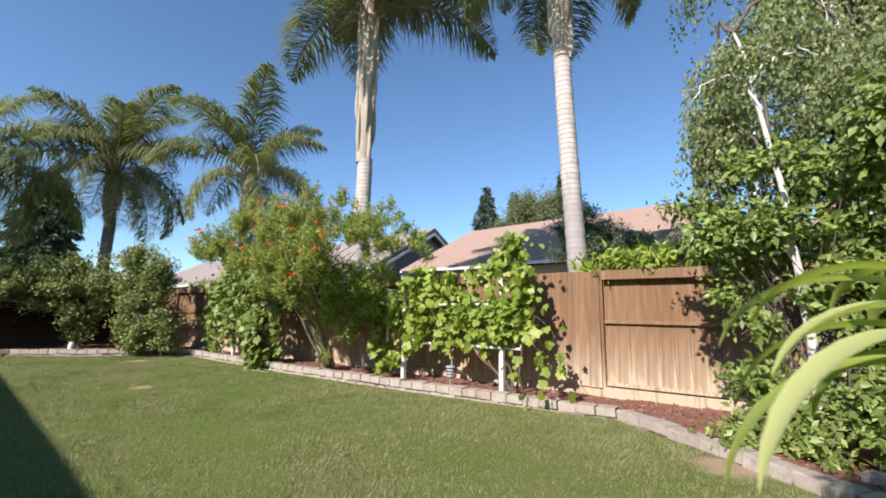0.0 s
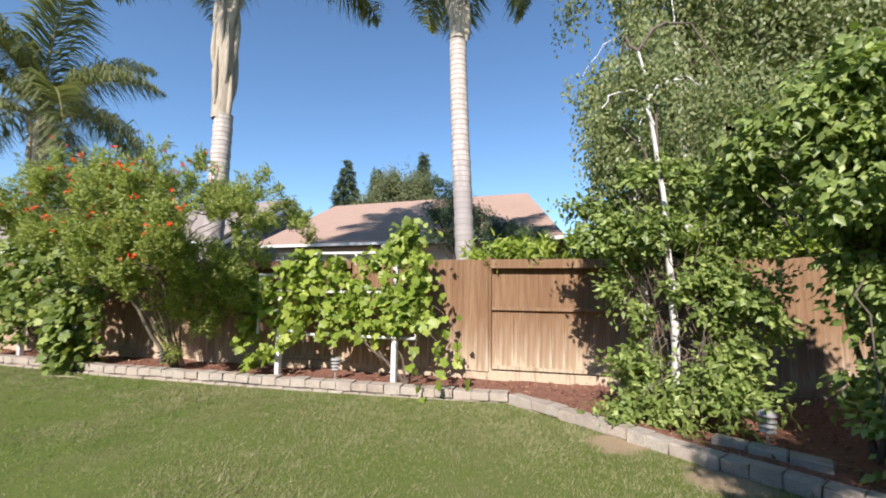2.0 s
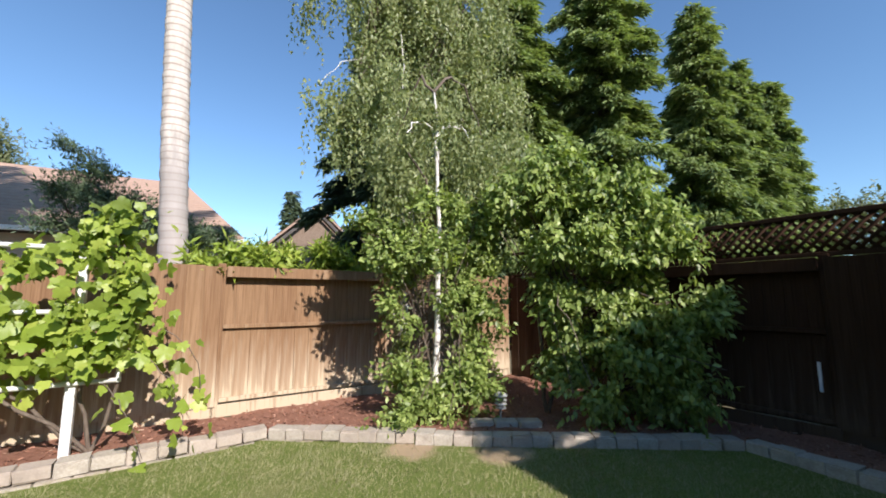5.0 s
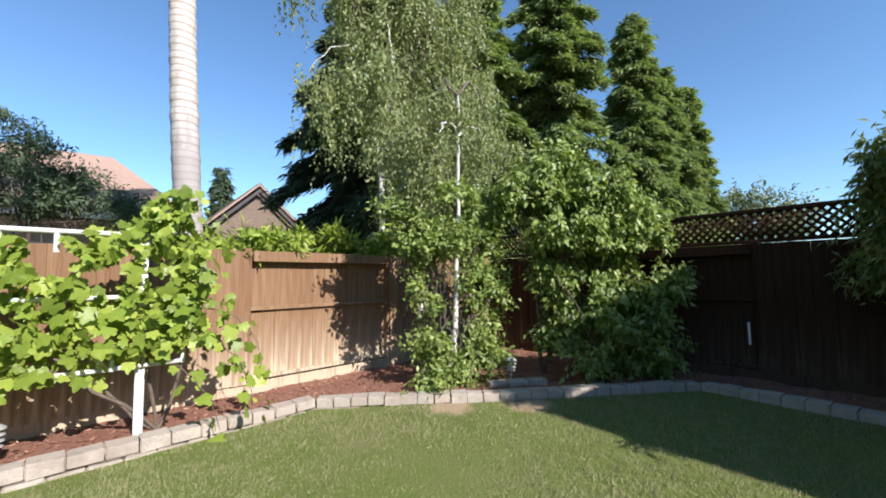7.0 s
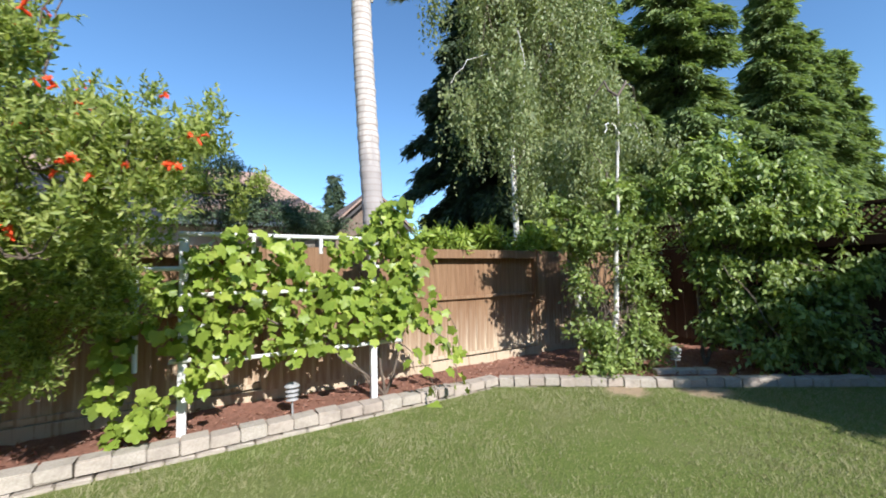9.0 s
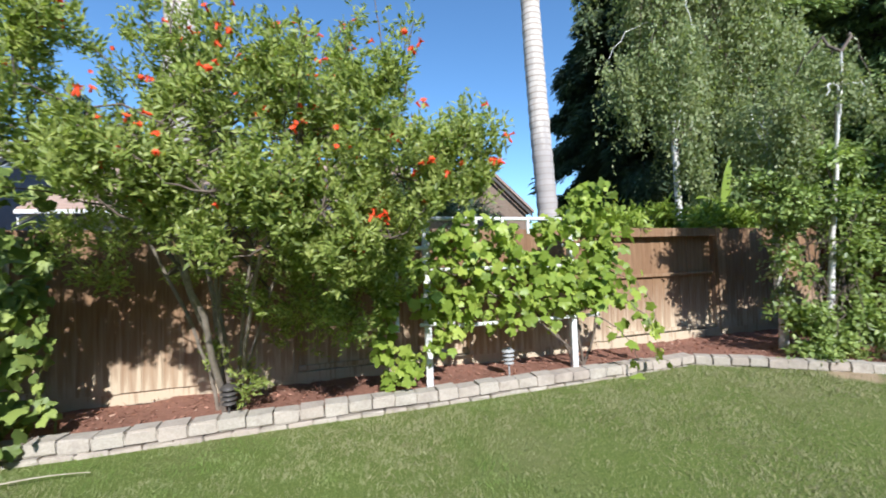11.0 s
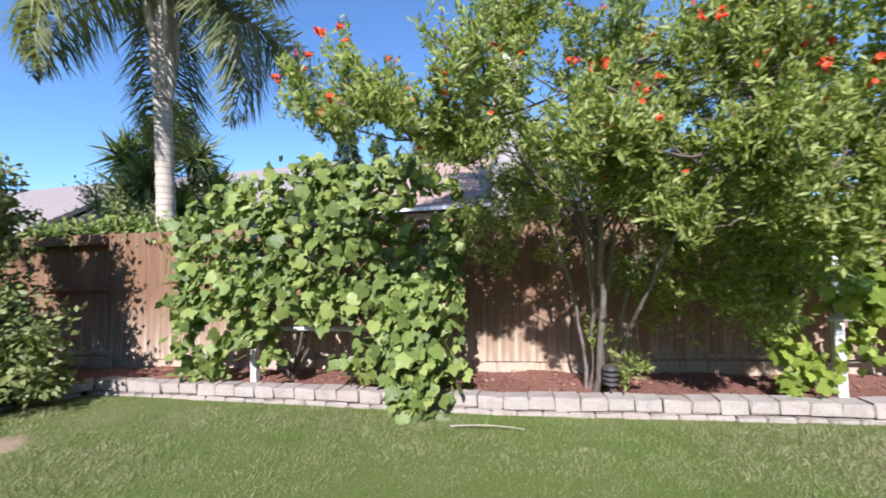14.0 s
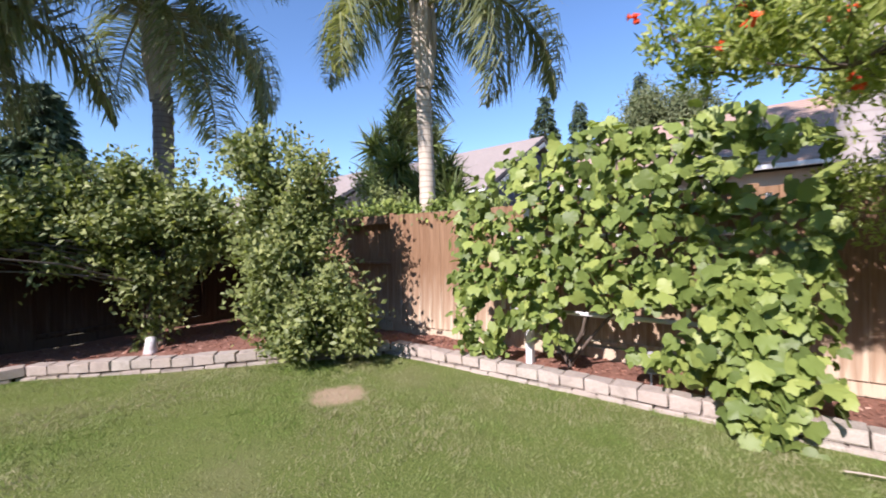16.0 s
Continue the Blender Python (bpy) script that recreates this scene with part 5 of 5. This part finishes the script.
shrub("birch_underbrush", "leafy green shoots crowding round the birch foot", (0.25, 4.95, 0.08),
      [((-0.3, 4.7, 0.3), (0.35, 0.3, 0.2)), ((0.05, 4.55, 1.5), (0.28, 0.14, 0.3)), ((0.62, 4.8, 1.3), (0.18, 0.2, 0.4)), ((0.88, 4.9, 1.3), (0.22, 0.2, 0.55)), ((0.85, 4.9, 2.05), (0.26, 0.22, 0.4)), ((0.78, 4.8, 0.5), (0.25, 0.2, 0.3)), ((-0.05, 4.5, 2.05), (0.22, 0.12, 0.2)), ((0.15, 4.6, 0.32), (0.4, 0.3, 0.22)), ((0.5, 4.75, 0.45), (0.3, 0.25, 0.25)), ((0.1, 4.8, 0.6), (0.4, 0.3, 0.22)), ((-0.35, 4.95, 0.75), (0.25, 0.25, 0.25)), ((0.48, 4.95, 0.95), (0.2, 0.2, 0.3)), ((0.4, 4.9, 1.5), (0.26, 0.22, 0.35)), ((-0.28, 5.0, 1.45), (0.25, 0.2, 0.4)), ((-0.4, 4.95, 2.1), (0.36, 0.3, 0.3)), ((0.3, 4.9, 2.0), (0.32, 0.3, 0.35)), ((0.0, 5.15, 1.7), (0.3, 0.15, 0.5)), ((-0.7, 5.0, 2.35), (0.32, 0.25, 0.22)), ((0.55, 4.65, 2.6), (0.45, 0.35, 0.3)), ((-0.1, 4.75, 2.5), (0.4, 0.3, 0.3))], 1650, 9, 0.084, M_BUSH, "glossy green leaves", stem_tops=[(-0.2, 5.1, 1.9), (0.5, 4.9, 1.8)], stem_r=0.02, lift=0.0, gap=0.5, gap_scale=2.6)
shrub("second_birch", "slim white birch trunk among leaves beside the fence", (0.0, 5.45, 0.08), [((-0.15, 5.4, 3.3), (0.6, 0.5, 0.5)), ((0.3, 5.5, 2.7), (0.45, 0.4, 0.35)), ((-0.1, 5.25, 1.2), (0.25, 0.2, 0.6)), ((-0.2, 5.2, 2.0), (0.3, 0.2, 0.45))], 480, 9, 0.068, M_BIRCHLEAF, "small green birch leaves", "tree", stem_tops=[(-0.25, 5.25, 3.5)], stem_r=0.06, trunk_mat=M_BIRCH, trunk_label="white birch trunk", lift=-0.3)
shrub("corner_bush", "large glossy green bush half in shade by the fence", (1.45, 4.45, 0.08),
      [((1.55, 4.0, 2.35), (0.65, 0.6, 0.5)), ((1.85, 3.7, 1.7), (0.6, 0.6, 0.5)), ((1.1, 4.3, 2.75), (0.6, 0.5, 0.35)), ((0.7, 4.5, 2.75), (0.35, 0.3, 0.25)), ((2.05, 3.5, 1.0), (0.65, 0.6, 0.45)), ((1.7, 3.75, 0.55), (0.55, 0.5, 0.35)), ((2.3, 3.3, 0.5), (0.5, 0.5, 0.35)), ((2.25, 3.4, 2.1), (0.45, 0.5, 0.5)), ((1.35, 4.05, 3.05), (0.5, 0.4, 0.3)), ((1.9, 3.6, 2.75), (0.45, 0.4, 0.35)), ((1.6, 4.05, 1.35), (0.28, 0.3, 0.4)), ((1.45, 4.25, 1.7), (0.26, 0.28, 0.5)), ((1.5, 4.2, 0.8), (0.28, 0.28, 0.4)), ((2.5, 3.2, 1.4), (0.35, 0.4, 0.35))], 3300, 10, 0.094, M_BUSH, "glossy green pointed leaves",
      stem_tops=[(1.35, 4.3, 2.4), (1.75, 4.0, 1.9)], stem_r=0.028, lift=-0.05, gap=0.55, gap_scale=2.6)
# first two clumps are the seen crown; the rest, unseen, are added to cast shade
shrub("narrow_leaf_tree", "small tree with narrow pale green leaves by the lattice fence, unseen crown added for shade", (2.65, 0.55, 0.08),
      [((2.8, 0.6, 2.45), (0.5, 0.5, 0.6)), ((2.85, 0.75, 1.75), (0.35, 0.5, 0.5)), ((0.85, -0.25, 3.0), (0.38, 0.35, 0.25)), ((1.4, -0.25, 3.1), (0.6, 0.4, 0.32)), ((2.0, 0.1, 2.95), (0.7, 0.45, 0.32)), ((2.5, -0.15, 2.9), (0.7, 0.5, 0.4)), ((3.1, -0.1, 2.9), (0.6, 0.5, 0.4)), ((2.7, 0.0, 2.5), (0.5, 0.5, 0.4)), ((3.6, 0.1, 2.8), (0.5, 0.5, 0.4))], 4200, 9, 0.13, M_SHRUB, "narrow drooping leaves", "tree", NARROW, -0.1, 0.32, stem_tops=[(2.6, 0.6, 2.3), (2.2, 0.0, 2.4)], stem_r=0.06)
strap_plant((0.23, 0.64, 0.05), (0.125, 0.565, 1.23))
wp = tagged(new("latch_bar", box_mesh("latch_bar", (0.02, 0.03, 0.3), M_WHITE, 0.006)), "short white metal bar fixed to the shaded fence", "latch")
wp.location = (3.135, 2.3, 0.72)

# ---- the left-hand corner ----
shrub("tall_shrub", "tall narrow dense green shrub overhanging the curb", (-13.75, 3.85, 0.08),
      [((-13.45, 3.5, 0.42), (0.6, 0.5, 0.34)), ((-13.8, 3.55, 0.85), (0.5, 0.5, 0.3)), ((-13.75, 3.6, 1.35), (0.65, 0.6, 0.4)), ((-13.95, 3.6, 1.85), (0.6, 0.55, 0.35)), ((-13.75, 3.7, 2.2), (0.55, 0.5, 0.35)), ((-14.2, 3.45, 2.6), (0.5, 0.45, 0.28)), ((-14.45, 3.4, 2.75), (0.2, 0.2, 0.22)), ((-13.05, 3.8, 0.75), (0.5, 0.4, 0.28)), ((-13.2, 3.75, 0.4), (0.5, 0.45, 0.3)), ((-13.3, 3.75, 1.2), (0.35, 0.35, 0.25))], 3300, 10, 0.088, M_SHRUB, "small pale-edged green leaves",
      stem_tops=[(-13.8, 3.7, 2.2), (-13.6, 3.7, 1.9)], stem_r=0.045, gap=0.55, gap_scale=2.6, length=0.4)
st = tagged(new("cut_limb", as_mesh("cut_limb", *tube([(0, 0, 0), (0.15, 0, 0.12), (0.26, 0.02, 0.14), (0.3, 0.02, 0.27)], [0.05, 0.045, 0.04, 0.03], 8), M_BIRCH, True)), "pale sawn-off limb sticking out of a shrub", "branch")
st.location = (-13.7, 3.85, 2.42)
shrub("spreading_shrub", "broad green shrub on a white-painted stump", (-15.5, 2.55, 0.08),
      [((-15.55, 2.6, 2.0), (0.75, 0.7, 0.4)), ((-15.15, 2.9, 1.95), (0.5, 0.45, 0.4)), ((-15.3, 2.8, 1.5), (0.4, 0.35, 0.3)), ((-15.9, 2.2, 1.7), (0.8, 0.7, 0.4)), ((-15.6, 2.6, 1.35), (0.55, 0.5, 0.35)), ((-15.6, 2.5, 2.5), (0.55, 0.5, 0.35)), ((-16.0, 1.6, 1.6), (0.6, 0.6, 0.4)), ((-15.9, 1.9, 2.25), (0.5, 0.5, 0.35)), ((-15.55, 2.5, 0.85), (0.3, 0.3, 0.3)), ((-15.5, 2.4, 0.45), (0.25, 0.25, 0.25)), ((-16.1, 0.9, 1.8), (0.5, 0.6, 0.5)), ((-16.1, 0.2, 1.6), (0.5, 0.6, 0.5)), ((-16.2, -0.8, 1.7), (0.6, 1.0, 0.7))], 4300, 10, 0.09, M_SHRUB, "small pale-edged green leaves",
      stem_tops=[(-15.5, 2.6, 1.5), (-15.8, 2.3, 1.6)], stem_r=0.05, gap=0.55, gap_scale=2.4, length=0.42)
stump = tagged(new("painted_stump", as_mesh("painted_stump", *tube([(0, 0, 0), (0.0, 0, 0.15), (0.03, 0, 0.32), (0.03, 0, 0.33)], [0.13, 0.1, 0.085, 0.005], 12), M_BIRCH, True)), "short white-painted stump in the bed", "stump")
stump.location = (-15.2, 2.35, 0.08)
stump.scale = (0.7, 0.7, 0.7)

# ---- beyond the fences: palms ----
palm("queen_palm", "tall queen palm with pale ringed trunk behind the fence", (-2.69, 7.04, -0.03), (-2.96, 7.03, 6.3), (0.2, 0.18, 0.165, 0.16), M_PALM, 9.0, 18, 3.4, "queen palms", 16, 3, 44, 0.5)
palm("queen_palm", "tall queen palm with split tan leaf bases behind the fence", (-8.25, 6.5, -0.03), (-8.2, 6.48, 5.2), (0.24, 0.23, 0.2, 0.19), M_PALM, 10.2, 24, 5.8, "queen palms", 24, 5, 24, 1.3)
palm("queen_palm", "slender queen palm behind the corner of the fence", (-13.5, 5.95, -0.03), (-13.5, 5.92, 4.2), (0.15, 0.14, 0.13, 0.13), M_PALMCREAM, 5.5, 14, 3.9, "queen palms", 8, 8)
palm("queen_palm", "grey-trunked queen palm beyond the side fence", (-17.7, 3.2, -0.03), (-17.66, 3.2, 4.3), (0.2, 0.18, 0.17, 0.17), M_PALMDARK, 5.7, 18, 4.0, "queen palms", 8, 11)
palm("queen_palm", "queen palm beyond the side fence with pale fronds", (-17.6, -0.2, -0.03), (-17.6, -0.2, 3.6), (0.2, 0.18, 0.17, 0.17), M_PALMDARK, 4.7, 16, 4.0, "queen palms", 8, 14)

# ---- beyond the fences: trees ----
weeping("weeping_birch", "tall weeping birch with grey-green hanging strands behind the fence", (1.0, 8.3, -0.03), (0.7, 8.2, 11.5),
        [((0.95, 8.1, 5.6), (1.35, 1.1, 1.2)), ((1.7, 8.3, 7.2), (1.9, 1.3, 1.7)), ((0.6, 8.2, 8.5), (1.35, 1.2, 1.6)), ((2.4, 8.3, 5.0), (1.5, 1.1, 1.2)), ((1.0, 8.3, 10.5), (1.5, 1.2, 1.4)), ((3.3, 8.2, 6.5), (1.1, 1.0, 1.2)), ((-0.45, 8.0, 5.5), (0.4, 0.4, 0.45)), ((2.6, 8.2, 8.8), (1.4, 1.1, 1.3)), ((0.9, 7.9, 3.9), (0.75, 0.5, 0.6)), ((0.95, 7.85, 3.1), (0.5, 0.4, 0.4))], 3300, M_BIRCHLEAF, M_BIRCH,
        [((0.85, 8.15, 6.3), (-0.75, 8.05, 5.6), (0, 0, 0.5)), ((0.8, 8.15, 6.9), (1.9, 8.0, 6.0), (0, 0, 0.5)), ((0.8, 8.1, 7.4), (0.75, 7.6, 5.0), (0, -0.3, 0.3)), ((0.9, 8.2, 5.2), (0.5, 7.7, 4.0), (0, -0.2, 0.2))], 0.085, 0.092, (0.5, 1.5), 0.6)
conifer("dark_conifer", "large dark blue-green conifer behind the birch", (3.6, 12.6, -0.03), 13.5, 3.5, M_CONIFER, 120000, size=0.22, ragged=0.3, taper=0.45)
RW = "redwoods behind the fence"
conifer("redwood_tree", "tall green redwood behind the lattice fence", (8.5, 9.0, -0.03), 14.0, 2.1, M_REDWOOD, 85000, RW, size=0.2, ragged=0.5)
conifer("redwood_tree", "slim green redwood with a narrow top", (10.9, 7.3, -0.03), 11.2, 1.25, M_REDWOOD, 60000, RW, size=0.19, ragged=0.45)
conifer("redwood_tree", "green redwood in a row behind the fence", (13.9, 7.6, -0.03), 10.2, 1.5, M_REDWOOD, 60000, RW, size=0.2, ragged=0.45)
conifer("redwood_tree", "green redwood at the end of the row", (17.2, 7.9, -0.03), 10.6, 1.3, M_REDWOOD, 56000, RW, size=0.21, ragged=0.45)
conifer("redwood_tree", "broad green redwood filling the row", (6.0, 10.5, -0.03), 13.0, 2.4, M_REDWOOD, 80000, RW, size=0.22, ragged=0.5)
FAR = "distant conifers"
conifer("far_conifer", "distant dark conifer above the roofs", (-32.0, 48.0, -0.03), 20.0, 4.6, M_CONIFER, 11000, FAR, size=0.6, taper=0.95)
conifer("far_conifer", "smaller distant dark conifer above the roofs", (-28.0, 49.0, -0.03), 18.6, 3.6, M_CONIFER, 8000, FAR, size=0.6, taper=0.95)
conifer("far_conifer", "distant dark conifer behind an olive-green tree", (-21.5, 50.4, -0.03), 20.6, 2.2, M_CONIFER, 7000, FAR, size=0.6, taper=0.85)
conifer("far_conifer", "distant conifer above the gabled roof", (3.65, 40.0, -0.03), 11.9, 2.2, M_CONIFER, 7000, FAR, size=0.5, taper=0.95)
conifer("far_conifer", "dark conifer beyond the side fence", (-45.0, 4.2, -0.03), 12.5, 3.0, M_CONIFER, 18000, FAR, size=0.5)
shrub("far_broadleaf_tree", "distant feathery olive-green tree above the roof", (-15.5, 29.5, -0.03), [((-16.0, 29.5, 8.8), (2.0, 1.8, 1.8)), ((-14.2, 29.5, 8.4), (1.8, 1.6, 1.6)), ((-17.5, 29.5, 7.6), (1.6, 1.4, 1.4)), ((-12.6, 29.5, 8.0), (1.2, 1.2, 1.5)), ((-11.2, 29.5, 6.8), (1.6, 1.2, 1.2)), ((-15.0, 29.3, 7.0), (2.5, 1.5, 1.3)), ((-14.6, 29.5, 10.0), (1.5, 1.3, 1.4)), ((-15.9, 29.5, 9.6), (1.1, 1.1, 1.2)), ((-13.1, 29.5, 9.3), (1.2, 1.1, 1.3))], 2900, 9, 0.3, M_FARLEAF, "olive-green leaves", "tree", NARROW, 0.4, 0.34, 1.1, M_DARKBARK, [(-15.5, 29.5, 9.0), (-14.0, 29.5, 9.4)], 0.25, gap_scale=0.7)
shrub("far_broadleaf_tree", "round green tree beyond the lattice fence", (20.0, 6.4, -0.03), [((20.0, 6.4, 4.4), (1.7, 2.0, 1.3)), ((20.5, 7.8, 3.8), (1.5, 1.5, 1.2)), ((20.2, 4.9, 3.8), (1.4, 1.3, 1.0))], 900, 9, 0.18, M_FARLEAF, "olive-green leaves", "tree", LEAF, 0.3, 0.32, 0.6, M_DARKBARK, [(20, 6.4, 3.6)], 0.2, gap_scale=0.9)
M_FEATHER = leaf_mat("feathery_leaf", (0.035, 0.065, 0.035), (0.07, 0.11, 0.055), (0.14, 0.19, 0.09), 0.5, 0.2)
shrub("dark_small_tree", "small dark feathery tree before the neighbouring roof", (-5.0, 13.4, -0.03), [((-5.45, 13.4, 5.35), (0.4, 0.4, 0.2)), ((-5.1, 13.4, 4.75), (0.75, 0.6, 0.22)), ((-5.6, 13.4, 4.2), (0.6, 0.6, 0.2)), ((-4.6, 13.4, 4.0), (0.9, 0.7, 0.25)), ((-3.9, 13.3, 3.45), (1.1, 0.8, 0.25)), ((-2.8, 13.1, 3.15), (1.0, 0.8, 0.25)), ((-5.3, 13.4, 3.4), (0.9, 0.7, 0.25)), ((-4.9, 13.3, 3.8), (0.7, 0.5, 0.3))], 1350, 12, 0.13, M_FEATHER, "dark feathery leaves", "tree", NARROW, 0.0, 0.3, 0.4, M_DARKBARK, [(-5.2, 13.4, 4.9), (-4.2, 13.4, 3.4)], 0.06, gap_scale=1.2)
shrub("fern_hedge", "bright green arching hedge rising just above the fence", (0.2, 7.1, -0.03), [((x, 6.9 + 0.1 * x, 2.02 + 0.09 * math.sin(x * 4)), (0.42, 0.32, 0.22)) for x in (-2.2, -1.6, -1.0, -0.4, 0.2, 0.8, 1.4, 2.0)], 620, 11, 0.17, M_VINE_R, "long bright green leaves", "hedge", NARROW, 0.6, 0.25, 0.26)
shrub("corner_hedge", "low green creeper topping the fence corner", (-12.8, 5.6, -0.03), [((x, 5.55 + 0.1 * (x + 12.8), 1.88), (0.4, 0.25, 0.22)) for x in (-15.0, -14.4, -13.8, -13.2, -12.6, -12.0, -11.4)], 500, 9, 0.1, M_VINE_L, "light green leaves", "hedge", LEAF, 0.4, 0.3, 0.25)
shrub("twiggy_bush", "thin leafy bush beside the yucca", (-16.6, 7.6, -0.03), [((-16.6, 7.6, 2.6), (0.7, 0.5, 0.5)), ((-17.2, 7.6, 3.1), (0.3, 0.3, 0.4))], 220, 8, 0.09, M_SHRUB, "small leaves", "shrub", LEAF, 0.4, 0.35, 0.4, stem_tops=[(-16.8, 7.6, 2.8)], stem_r=0.04)
banana((1.06, 7.27, 1.5))
bpy.data.objects["banana_plant"].location.z = 1.5
sword_tree((-18.7, 10.3, -0.03))

# ---- houses ----
hip_house("neighbour_house", -15.2, -2.2, 16.2, 27.8, 3.4, 0.7, 3.2, "neighbouring house with a brown tiled gable roof", M_STUCCO, M_ROOF, "x", ((-5.0, 2.2, 1.6, 1.1), (-9.0, 2.2, 1.6, 1.1), (-12.5, 2.2, 1.2, 1.1)), None, 2.2)
hip_house("far_house", -33.0, -20.0, 17.0, 27.5, 3.9, 0.6, 3.4, "house with a grey-brown roof and white gable trim", M_STUCCOGREY, M_ROOFGREY, "x", ((-22.0, 2.4, 1.4, 1.1), (-26.0, 2.4, 1.4, 1.1)))
hip_house("gabled_house", 0.6, 5.2, 25.6, 36.0, 4.6, 0.4, 2.5, "brown gabled house with a brown roof", M_STONEWALL, M_ROOF, "y", (), M_LAMPDARK)
hip_house("side_house", -44.0, -25.5, 11.5, 19.5, 2.9, 0.6, 2.6, "low house with a grey-brown roof beyond the corner", M_STUCCO, M_ROOFGREY, "x", (), M_ROOFGREY)
hip_house("home", -24.0, -0.15, -12.4, -3.95, 2.55, 0.75, 2.3, "stucco house whose eaves shade the lawn", M_STUCCO, M_ROOF, "x", ())
# unseen wing, added so its eave shades the right end of the lawn
hip_house("shade_wing", 0.9, 9.0, -10.5, -1.2, 2.75, 0.5, 1.3, "unseen stucco wing added to shade the lawn", M_STUCCO, M_ROOF, "x", ())

# a dry stalk lying on the turf
stalk = tagged(new("dry_stalk", as_mesh("dry_stalk", *tube(curve((-0.3, 0, 0.045), (0.3, 0.03, 0.05), (0, 0.02, 0.01), 8), np.linspace(0.006, 0.003, 8), 6), M_BOOT, True)), "thin dry stalk lying on the lawn", "stalk")
stalk.location = (-8.24, 4.17, 0.0)
